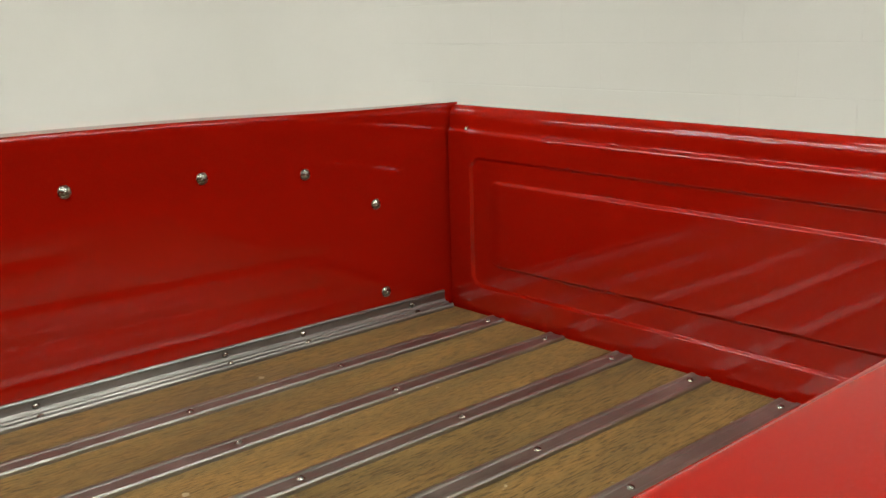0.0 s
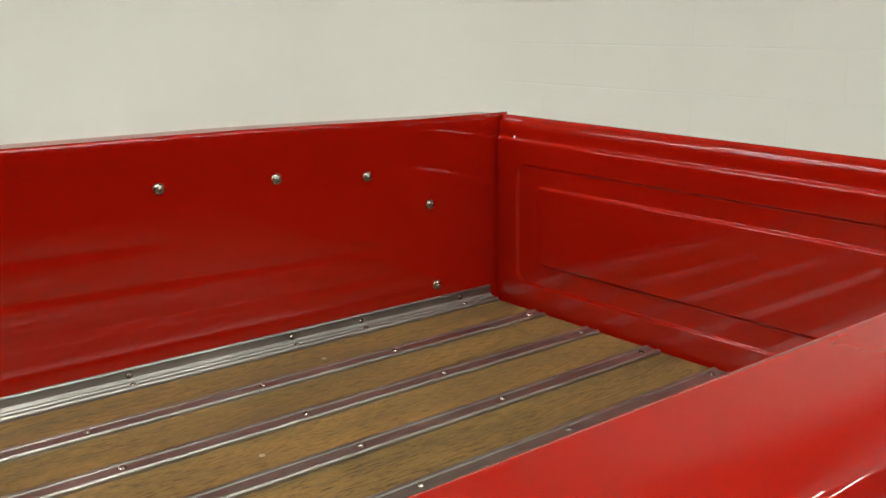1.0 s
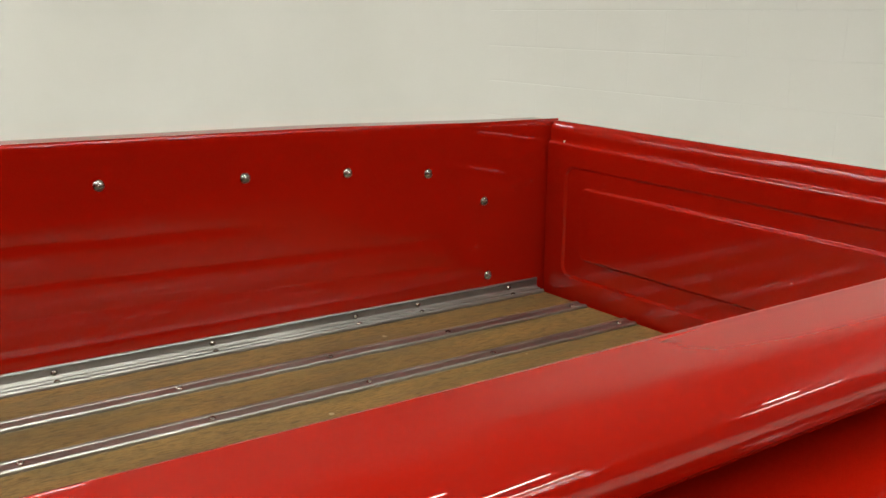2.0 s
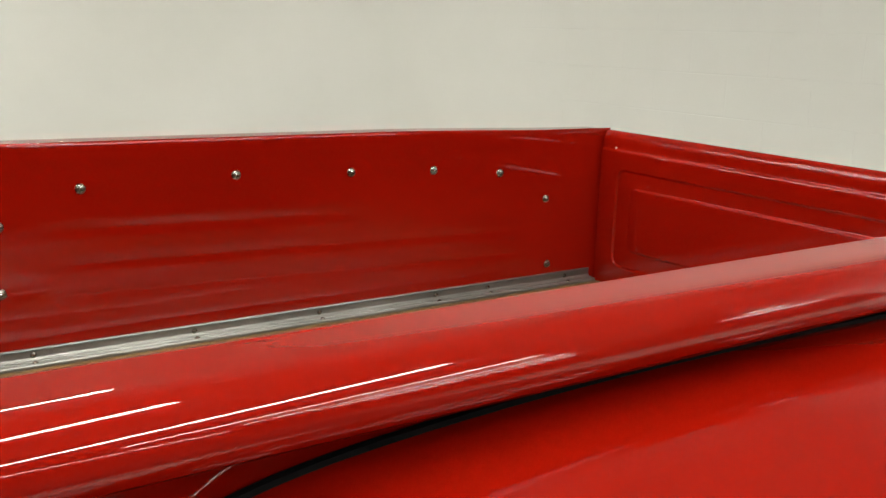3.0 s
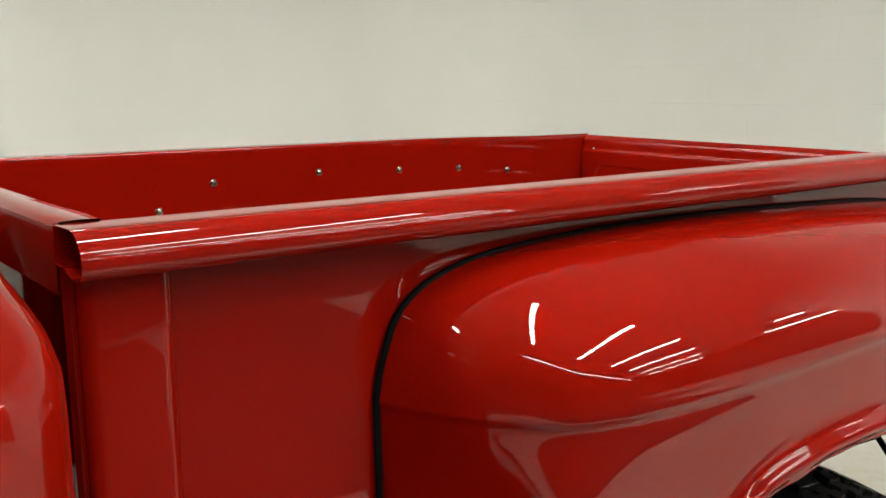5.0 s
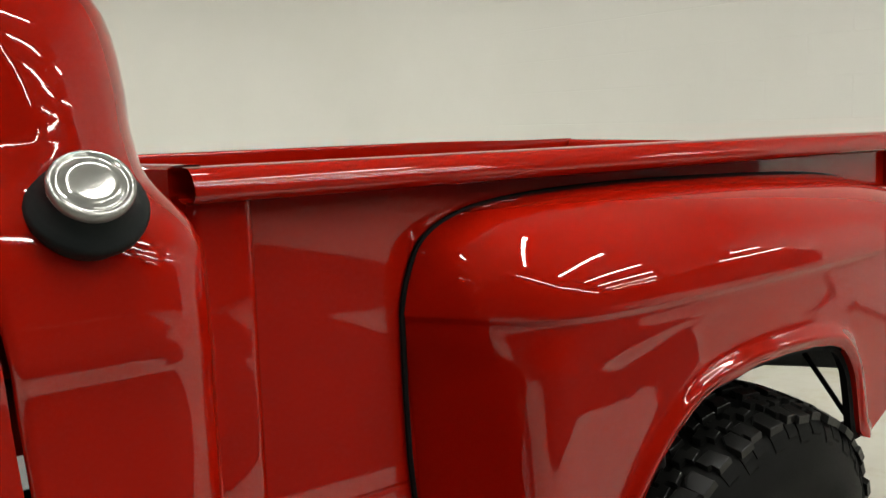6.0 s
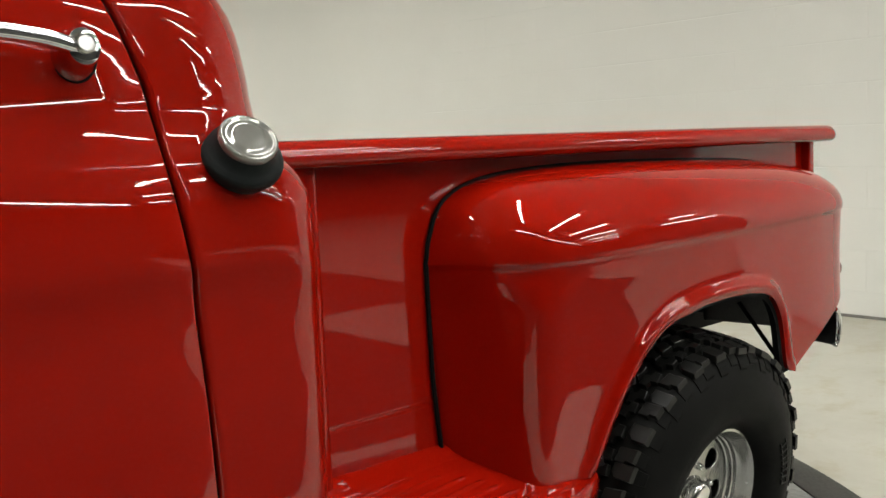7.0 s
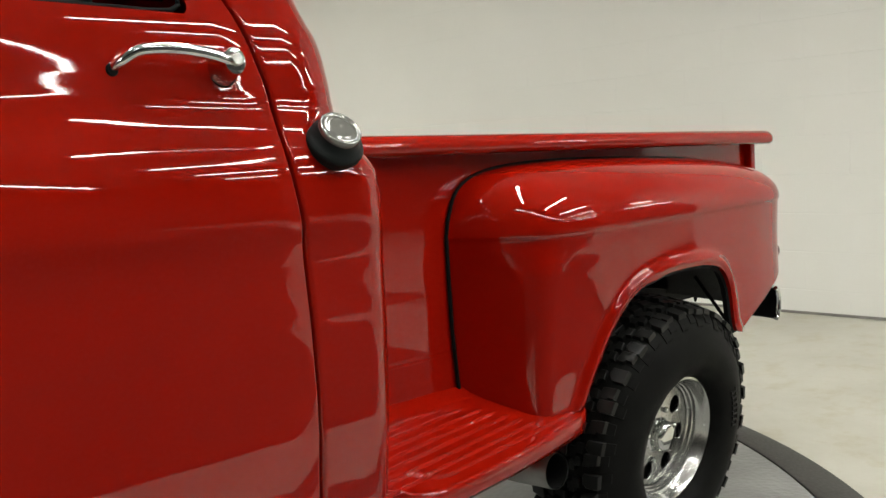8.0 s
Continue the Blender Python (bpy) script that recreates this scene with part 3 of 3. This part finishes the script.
# ---- wheel ----
def wheel():
    cx, cz, yface = 0.963, G + 0.414, -0.278     # axle height and the outer plane of the rim
    R, WID = 0.418, 0.29
    hub = new("wheel")
    hub.parent = truck
    hub.matrix_basis = Matrix.Translation((cx, yface, cz)) @ Matrix.Rotation(math.radians(97.4), 4, "X")     # leans out at the top
    tagged(hub, "large off-road wheel with polished alloy rim")
    # local z points out of the truck
    out = 0.036
    prof = [(0.190, -0.016), (0.198, 0.002), (0.206, 0.016), (0.220, out - 0.002), (0.25, out + 0.006), (0.278, out + 0.009), (0.305, out + 0.004), (0.330, out - 0.005), (0.352, out - 0.015), (0.376, out - 0.028),
            (0.393, out - 0.042), (0.402, out - 0.068), (0.404, out - WID / 2), (0.401, out - WID + 0.08), (0.375, out - WID + 0.05), (0.35, out - WID + 0.02), (0.30, out - WID), (0.25, out - WID + 0.01), (0.196, out - WID + 0.03)]
    tyre = part("tyre", lathe(prof, 96), SIDEWALL, hub, "black off-road tyre with chunky tread")

    crown = lambda z: R - 0.010 * abs((z - (out - WID / 2)) / 0.115) ** 2.4

    def block(bm, a, outline, low=0.016, top=0.0):
        """A tread block: an outline of (arc, z) in metres round the angle a, with tapered sides."""
        ca, cz = sum(p[0] for p in outline) / len(outline), sum(p[1] for p in outline) / len(outline)
        rings = []
        for k, sink in ((1.06, low), (1.0, 0.0012), (0.93, 0.0)):
            ring = []
            for arc, z in outline:
                arc, z = ca + (arc - ca) * k, cz + (z - cz) * k
                r, th = crown(z) + top - sink, a + arc / R
                ring.append(bm.verts.new((r * math.cos(th), r * math.sin(th), z)))
            rings.append(ring)
        bm.faces.new(rings[-1])
        m = len(outline)
        for lo, hi in zip(rings, rings[1:]):
            for i in range(m):
                bm.faces.new((lo[i], lo[(i + 1) % m], hi[(i + 1) % m], hi[i]))

    bm = bmesh.new()
    n = 50
    pitch = 2 * math.pi * R / n
    for k in range(n):
        a = 2 * math.pi * (k + 0.14 * (k % 3 - 1)) / n
        w = pitch * (0.96, 1.06, 0.98)[k % 3]
        edge = out - (0.026 if k % 2 else 0.034)
        j = random.Random(k)
        e = [j.uniform(-0.003, 0.003) for _ in range(8)]
        # outer shoulder: a stout block, every other one notched
        if k % 2:
            block(bm, a, [(0.00, edge), (w * 0.74, edge), (w * 0.80, out - 0.060 + e[0]), (w * 0.52, out - 0.074), (w * 0.10, out - 0.071)], 0.015, -0.002)
        else:
            block(bm, a, [(0.00, edge), (w * 0.62, edge), (w * 0.64, out - 0.050), (w * 0.78, out - 0.053), (w * 0.82, out - 0.078 + e[1]), (w * 0.14, out - 0.074)], 0.015, -0.002)
        # second row: stepped hooks
        block(bm, a + 0.36 * w / R, [(0.0, out - 0.084), (w * 0.50, out - 0.081 + e[2]), (w * 0.56, out - 0.096), (w * 0.84, out - 0.098), (w * 0.86, out - 0.116), (w * 0.30, out - 0.120 + e[3]), (w * 0.26, out - 0.104), (w * 0.02, out - 0.102)])
        # centre, leaning the other way, now wide and now narrow
        f = 0.86 if k % 3 else 0.66
        block(bm, a + (0.06 + 0.16 * (k % 2)) * w / R, [(w * 0.22, out - 0.127), (w * f, out - 0.130 + e[4]), (w * (f - 0.06), out - 0.144), (w * 0.70, out - 0.146), (w * 0.62, out - 0.164), (w * 0.02, out - 0.160), (w * 0.06, out - 0.146), (w * 0.16, out - 0.144)])
        # inner half
        block(bm, a + 0.30 * w / R, [(0.0, out - 0.171), (w * 0.70, out - 0.173), (w * 0.66, out - 0.186), (w * 0.50, out - 0.188), (w * 0.48, out - 0.202 + e[5]), (w * 0.04, out - 0.199)])
        block(bm, a + 0.05 * w / R, [(0.0, out - 0.208), (w * 0.74, out - 0.208), (w * 0.74, out - WID + 0.030), (w * 0.02, out - WID + 0.028)], 0.015)
    tagged(part("tread", bm, TREAD, tyre, "deep block tread", smooth=False), kind="stuff")
    # low shoulder lugs running down the sidewall
    wall_z = [(r, z) for r, z in prof[4:12]]
    bm = bmesh.new()
    for k in range(n):
        a, step = 2 * math.pi * (k + 0.12 * (k % 3 - 1)) / n, 2 * math.pi / n
        radii = (0.352, 0.358, 0.375, 0.392) if k % 2 else (0.364, 0.369, 0.380, 0.392)
        da = step * 0.70
        strips = []
        for i, r in enumerate(radii):
            z = table(wall_z, r) + (0.0 if i == 0 else 0.0035)
            strips.append([bm.verts.new((r * math.cos(b), r * math.sin(b), zz)) for b, zz in ((a, z - 0.010), (a + 0.03 * step, z), (a + da - 0.03 * step, z), (a + da, z - 0.010))])
        for p, q in zip(strips, strips[1:]):
            for i in range(3):
                bm.faces.new((p[i], p[i + 1], q[i + 1], q[i]))
        bm.faces.new(strips[-1])
    tagged(part("side_lug", bm, SIDEWALL, tyre, smooth=False), kind="stuff")
    # raised lettering bars on the sidewall
    bm = bmesh.new()
    for k in range(7):
        a = 0.42 - k * 0.072
        for r0, r1, w in ((0.258, 0.262, 0.052), (0.282, 0.286, 0.052), (0.258, 0.286, 0.012)):
            vs = [bm.verts.new((r * math.cos(b), r * math.sin(b), out + 0.0115)) for r, b in ((r0, a), (r0, a + w), (r1, a + w), (r1, a))]
            lo = [bm.verts.new((v.co.x, v.co.y, out + 0.004)) for v in vs]
            bm.faces.new(vs)
            for i in range(4):
                bm.faces.new((lo[i], lo[(i + 1) % 4], vs[(i + 1) % 4], vs[i]))
    tagged(part("raised_mark", bm, TREAD, tyre, smooth=False), kind="stuff")
    # rim: lip, dished barrel, flat face with round-ended holes
    rim = part("rim", lathe([(0.1972, -0.02), (0.1990, -0.004), (0.1969, 0.003), (0.1906, 0.004), (0.1862, -0.002), (0.1826, -0.014), (0.1782, -0.022), (0.1755, -0.030), (0.1720, -0.034), (0.1705, -0.044), (0.1668, -0.046), (0.1655, -0.057), (0.1618, -0.059), (0.1602, -0.070), (0.1560, -0.072), (0.1514, -0.078)], 96),
               ALLOY, hub, "polished alloy rim with deep lip", sharp=0.5)
    cu = bpy.data.curves.new("face", "CURVE")
    cu.dimensions, cu.fill_mode, cu.extrude, cu.bevel_depth, cu.bevel_resolution = "2D", "BOTH", 0.006, 0.003, 2

    def loop(pts):
        s = cu.splines.new("POLY")
        s.points.add(len(pts) - 1)
        for q, (x, y) in zip(s.points, pts):
            q.co = (x, y, 0, 1)
        s.use_cyclic_u = True

    loop([(0.154 * math.cos(2 * math.pi * k / 72), 0.154 * math.sin(2 * math.pi * k / 72)) for k in range(72)])
    for k in range(7):
        a = 2 * math.pi * (k + 0.85) / 7
        pts = []
        for j in range(20):
            b = 2 * math.pi * j / 20
            rr, tt = 0.113 + 0.031 * math.cos(b), 0.030 * math.sin(b) * (1 + 0.18 * math.cos(b))
            pts.append((rr * math.cos(a) - tt * math.sin(a), rr * math.sin(a) + tt * math.cos(a)))
        loop(pts)
    tmp = bpy.data.objects.new("tmp", cu)
    scene.collection.objects.link(tmp)
    me = bpy.data.meshes.new_from_object(tmp.evaluated_get(bpy.context.evaluated_depsgraph_get()))
    bpy.data.objects.remove(tmp)
    bm = bmesh.new()
    bm.from_mesh(me)
    moved(bm, Matrix.Translation((0, 0, -0.070)))
    part("wheel_face", bm, ALLOY, rim, "polished alloy wheel face with seven oval holes", sharp=0.5)
    part("wheel_back", lathe([(0.0, -0.15), (0.152, -0.15), (0.156, -0.10)], 48), UNDER, rim)
    part("hub_cap", lathe([(0.0000, -0.0200), (0.0330, -0.0210), (0.0425, -0.0250), (0.0472, -0.0340), (0.0490, -0.0570), (0.0566, -0.0620), (0.0661, -0.0660)], 40), CHROME, rim, "chrome hub cap")
    nut = mesh_from(lathe([(0.0, -0.046), (0.006, -0.048), (0.009, -0.053), (0.010, -0.075)], 6), "lug_nut", CHROME)
    for k in range(6):
        a = 2 * math.pi * k / 6 + 0.2
        shared("lug_nut", nut, rim, pose(0.078 * math.cos(a), 0.078 * math.sin(a), 0))
    return hub


wheel()

# ---- underside ----
def underside():
    part("frame_rail", slab(-1.6, 2.0, 0.20, 0.27, 0.72, 0.86, 0.008), UNDER, truck, "black chassis rail under the bed")
    part("frame_rail", slab(-1.6, 2.0, 1.0, 1.07, 0.72, 0.86, 0.008), UNDER, truck, "black chassis rail under the bed")
    part("axle", tube([(0.985, -0.10, 0.447), (0.985, 1.37, 0.447)], 0.045, 14), UNDER, truck, "black rear axle tube")
    for x in (0.05, 0.75, 1.45):
        part("cross_sill", slab(x, x + 0.06, 0.0, W, 0.82, F - 0.036, 0.004), UNDER, truck)
    # black skirt below the bed side behind the wheel, its lower edge falling to the rear
    low = [(1.34, 0.828), (1.449, 0.806), (1.591, 0.777), (1.797, 0.733), (1.90, 0.715)]
    part("skirt", grid([[(x, -0.0295, 0.905), (x, -0.0295, z), (x, -0.024, z - 0.004), (x, -0.0185, z), (x, -0.0185, 0.905)] for x, z in low]), UNDER, near_side, "black undercoated skirt behind the wheel")
    part("brace_rod", tube([(1.278, -0.17, 0.90), (1.302, -0.225, 0.81), (1.326, -0.262, 0.742)], 0.006, 8), UNDER, truck, "thin black fender brace rod")
    part("brace_end", slab(1.290, 1.320, -0.285, -0.25, 0.718, 0.744, 0.006), UNDER, truck)
    part("hanger_bolt", tube([(1.93, 0.215, 0.74), (1.93, 0.215, 0.712), (1.93, 0.215, 0.698)], [0.008, 0.008, 0.004], 8), UNDER, truck)
    # exhaust turns out sideways ahead of the tyre
    axis = curve_through([(-0.3, 0.12, 0.47), (0.10, 0.11, 0.47), (0.31, 0.05, 0.472), (0.386, -0.06, 0.490), (0.394, -0.16, 0.496), (0.396, -0.280, 0.502)], 40)
    radii = [0.042] * 28 + [0.047] * 13
    part("exhaust_pipe", tube(axis, radii, 32, caps=False), PIPE, truck, "brushed steel exhaust tip under the side step")
    part("exhaust_inside", tube(axis, [r - 0.002 for r in radii], 32, caps=False), UNDER, truck)
    # short chrome bumper at each corner
    for sign in (1, -1):
        rows = []
        for k in range(17):
            y = -0.085 + 0.125 * k / 16
            xb = 2.065 - 0.035 * min(1, max(0, (0.02 - y) / 0.125)) ** 2
            rows.append([(xb + dx, y if sign > 0 else W - y, z) for dx, z in ((-0.022, 0.640), (-0.006, 0.650), (0.004, 0.672), (0.008, 0.70), (0.004, 0.728), (-0.006, 0.75), (-0.022, 0.762))])
        bumper = part("rear_bumper", grid(rows), CHROME, truck, "short chrome rear corner bumper")
        part("bumper_back", grid([[(x - 0.006, y, z) for x, y, z in r] for r in rows]), UNDER, bumper)
        for row in (rows[0], rows[-1]):
            part("bumper_end", tube(row, 0.009, 10), CHROME, bumper)
        y0, y1 = (0.0, 0.034) if sign > 0 else (W - 0.034, W)
        part("bumper_bracket", slab(1.9, 2.06, y0, y1, 0.69, 0.73, 0.004), UNDER, bumper)



underside()


# ---- cab ----
SIDE = [(0.50, -0.300), (0.62, -0.326), (0.80, -0.347), (1.0, -0.355), (1.11, -0.3555), (1.14, -0.3567), (1.17, -0.3605), (1.196, -0.3665), (1.204, -0.3680), (1.24, -0.368), (1.30, -0.362), (1.345, -0.352), (1.38, -0.339), (1.42, -0.330), (1.47, -0.326),
        (1.52, -0.323), (1.562, -0.319), (1.585, -0.312), (1.60, -0.309), (1.70, -0.286), (1.85, -0.235), (1.95, -0.18)]
BACK = [(0.50, -0.166), (1.18, -0.170), (1.195, -0.172), (1.30, -0.169), (1.33, -0.174), (1.355, -0.187), (1.38, -0.196), (1.42, -0.196), (1.47, -0.194), (1.52, -0.198), (1.56, -0.204), (1.585, -0.218), (1.62, -0.232), (1.70, -0.262), (1.85, -0.335), (1.95, -0.41)]
ROUND = [(0.50, 0.085), (1.18, 0.09), (1.20, 0.10), (1.30, 0.11), (1.345, 0.165), (1.39, 0.235), (1.44, 0.28), (1.95, 0.30)]
SEAM = [(0.50, -0.380), (0.69, -0.387), (0.88, -0.391), (1.03, -0.400), (1.2, -0.414), (1.29, -0.427), (1.35, -0.435), (1.40, -0.439), (1.46, -0.450), (1.52, -0.471), (1.58, -0.498), (1.615, -0.518), (1.75, -0.57), (1.95, -0.63)]


def eased(rows, z):
    return (table(rows, z - 0.012) + 2 * table(rows, z) + table(rows, z + 0.012)) / 4


def cab_heights(a, b):
    return sorted(set([a + (b - a) * k / 60 for k in range(61)] + [z for z in np.linspace(1.17, 1.21, 12) if a < z < b] + [z for z in np.linspace(1.32, 1.48, 20) if a < z < b]))


def cab():
    zs = cab_heights(0.50, 1.95)
    rows = []
    for z in zs:
        ys, xb, r, xs = eased(SIDE, z), eased(BACK, z), eased(ROUND, z), eased(SEAM, z) + 0.0035
        row = [(xs + 0.004, ys + 0.03, z), (xs + 0.0005, ys + 0.012, z), (xs, ys + 0.004, z), (xs + 0.003, ys + 0.0004, z)]
        x1 = xb - r
        x1 = max(x1, xs + 0.012 + 0.068 * smoother(1.31, 1.43, z))
        for t in np.linspace(0.08, 1, 10):
            row.append((xs + 0.003 + (x1 - xs - 0.003) * t, ys, z))
        for t in np.linspace(0.07, 1, 16):
            a = t * math.pi / 2
            row.append((x1 + (xb - x1) * math.sin(a), ys + r * (1 - math.cos(a)), z))
        for t in np.linspace(0.1, 1, 9):
            row.append((xb, ys + r + (W - 2 * (ys + r)) * t, z))
        for t in np.linspace(0.07, 1, 12):
            a = t * math.pi / 2
            row.append((xb - (xb - x1) * (1 - math.cos(a)), W - ys - r + r * math.sin(a), z))
        row.append((-1.75, W - ys, z))
        row.append((-1.75, ys + 0.05, z))
        rows.append(row)
    bm = grid(rows)
    bm.verts.ensure_lookup_table()
    n = len(rows[0])
    bm.faces.new([bm.verts[n * (len(rows) - 1) + i] for i in range(n)])
    body = part("cab_body", bm, RED, truck, "red rounded steel cab with fuel filler behind the door", sharp=1.1)
    # door: outer skin with a window opening
    def door_skin(z0, z1, xa, xb_of, edge=True):
        rows = []
        for z in cab_heights(z0, z1):
            ys, xe = eased(SIDE, z), xb_of(z)
            xs = [xa(z) + (xe - 0.003 - xa(z)) * t for t in np.linspace(0, 1, 24)]
            row = [(x, ys, z) for x in xs]
            if edge:
                row += [(xe - 0.0005, ys + 0.001, z), (xe, ys + 0.004, z), (xe - 0.0005, ys + 0.012, z), (xe - 0.004, ys + 0.03, z)]
            rows.append(row)
        return grid(rows)

    seam = lambda z: eased(SEAM, z) - 0.0035
    low = door_skin(0.50, 1.578, lambda z: -1.70, seam)
    post = door_skin(1.578, 1.93, lambda z: -0.592 - 0.012 * math.exp(-(z - 1.578) / 0.006) - 0.22 * (z - 1.60), seam)
    door = part("door", joined(low, post), RED, truck, "closed red cab door with chrome handle", sharp=1.0)
    part("door_front_post", door_skin(1.578, 1.93, lambda z: -1.70, lambda z: -1.50, False), RED, door)
    sill = [(-1.50, 1.580), (-0.66, 1.580), (-0.618, 1.583), (-0.601, 1.594), (-0.600, 1.62), (-0.612, 1.66), (-0.668, 1.9)]
    part("window_seal", tube([(x, eased(SIDE, z) + 0.010, z) for x, z in sill], 0.005, 8), WELT, door, "black rubber window seal")
    pane = part("window_pane", grid([[(-1.5, eased(SIDE, z) + 0.014, z), (-0.625 - 0.3 * (z - 1.6), eased(SIDE, z) + 0.014, z)] for z in (1.60, 1.7, 1.8, 1.9)]), GLASS, door)
    solid = pane.modifiers.new("thickness", "SOLIDIFY")
    solid.thickness = 0.004
    pane.visible_shadow = False
    # door handle: arched grip, foot, push button
    yb = eased(SIDE, 1.49)
    arm = [(-0.740, 0.004, 1.478), (-0.731, -0.016, 1.488), (-0.705, -0.033, 1.506), (-0.650, -0.044, 1.510), (-0.595, -0.046, 1.505), (-0.562, -0.045, 1.498), (-0.541, -0.042, 1.492)]
    arm = curve_through([(x, yb + d, z) for x, d, z in arm], 48)
    radii = [0.0075 + 0.0035 * smoother(0, 26, k) for k in range(49)]
    bm = tube(arm, radii, 16)
    handle = part("door_handle", bm, CHROME, door, "arched chrome door handle with push button")
    post = axis_pose((-0.538, yb, 1.489), (-0.08, -1, 0.12)) @ Matrix.Diagonal((1, 1.18, 1, 1))
    part("handle_foot", moved(lathe([(0.0, 0.052), (0.0155, 0.052), (0.0195, 0.050), (0.0215, 0.045), (0.022, 0.036), (0.023, 0.02), (0.0255, 0.008), (0.0285, 0.002), (0.0285, 0.0)], 32), post), CHROME, handle, "rounded chrome foot of the handle")
    part("handle_gasket", moved(lathe([(0.0, 0.001), (0.0295, 0.001), (0.0305, -0.002)], 32), post), WELT, handle)
    part("push_button", moved(lathe([(0.0, 0.0600), (0.0095, 0.0600), (0.0105, 0.0590), (0.0112, 0.0600), (0.0125, 0.0590), (0.0130, 0.056), (0.0130, 0.045)], 28), axis_pose((-0.538, yb, 1.491), (-0.08, -1, 0.12))), SATIN, handle, "satin round push button")
    part("handle_gasket", moved(lathe([(0.0, 0.004), (0.009, 0.004), (0.011, 0.0)], 16), axis_pose((-0.740, yb - 0.001, 1.477), (0, -1, 0.05))), WELT, handle)
    # fuel filler
    nrm = Vector((-0.05, -0.76, 0.65)).normalized()
    at = Vector((-0.324, -0.374, 1.375))
    filler = part("fuel_filler", moved(lathe([(0.030, 0.000), (0.041, -0.004), (0.0435, -0.009), (0.047, -0.015), (0.0530, -0.0205), (0.0590, -0.0245), (0.0615, -0.0285), (0.0615, -0.033), (0.060, -0.040), (0.046, -0.065)], 56), axis_pose(at, nrm)), GROMMET, body, "black rubber fuel filler grommet")
    part("filler_cap", moved(lathe([(0.0, 0.0072), (0.008, 0.0073), (0.016, 0.0078), (0.022, 0.0086), (0.0255, 0.0089), (0.029, 0.0082), (0.033, 0.0064), (0.0368, 0.0050), (0.0390, 0.0054), (0.0408, 0.0074), (0.0436, 0.0080), (0.0464, 0.0058), (0.0472, 0.0010), (0.0472, -0.004), (0.045, -0.008), (0.038, -0.008)], 72),
         axis_pose(at, nrm) @ Matrix.Scale(0.91, 4)), CAP, filler, "polished round metal fuel cap with dished top", sharp=0.9)
    # what shows through the window
    part("cab_floor", slab(-1.7, -0.3, -0.2, W + 0.2, 0.78, 0.82, 0.004), SEAT, truck)
    part("seat_back", slab(-0.56, -0.40, -0.14, W + 0.14, 0.95, 1.56, 0.05, steps=4), SEAT, truck, "dark vinyl bench seat")
    part("headrest", slab(-0.72, -0.60, 0.0, 0.26, 1.58, 1.72, 0.04, steps=4), SEAT, truck)
    part("seat_cushion", slab(-1.15, -0.5, -0.14, W + 0.14, 0.82, 1.05, 0.05, steps=4), SEAT, truck)
    part("cab_front", slab(-1.76, -1.72, -0.25, W + 0.25, 0.5, 1.93, 0.006), RED, truck)
    return body


cab()

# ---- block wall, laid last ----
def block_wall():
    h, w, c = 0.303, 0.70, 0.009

    def block():
        """A painted block face with soft rounded rim, standing just proud of its joints."""
        hw, hh = w / 2 - 0.0005, h / 2 - 0.0005
        bm = bmesh.new()
        rings = []
        for inset, out in ((0, 0.0), (0.003, 0.0006), (c * 0.5, 0.0012), (c, 0.0014)):
            rings.append([bm.verts.new((-out, y, z)) for y, z in ((-hw + inset, -hh + inset), (hw - inset, -hh + inset), (hw - inset, hh - inset), (-hw + inset, hh - inset))])
        bm.faces.new(rings[-1])
        for a, b in zip(rings, rings[1:]):
            for i in range(4):
                j = (i + 1) % 4
                bm.faces.new((a[i], a[j], b[j], b[i]))
        return bm

    me = mesh_from(block(), "block", BLOCK, smooth=False)
    rest = []
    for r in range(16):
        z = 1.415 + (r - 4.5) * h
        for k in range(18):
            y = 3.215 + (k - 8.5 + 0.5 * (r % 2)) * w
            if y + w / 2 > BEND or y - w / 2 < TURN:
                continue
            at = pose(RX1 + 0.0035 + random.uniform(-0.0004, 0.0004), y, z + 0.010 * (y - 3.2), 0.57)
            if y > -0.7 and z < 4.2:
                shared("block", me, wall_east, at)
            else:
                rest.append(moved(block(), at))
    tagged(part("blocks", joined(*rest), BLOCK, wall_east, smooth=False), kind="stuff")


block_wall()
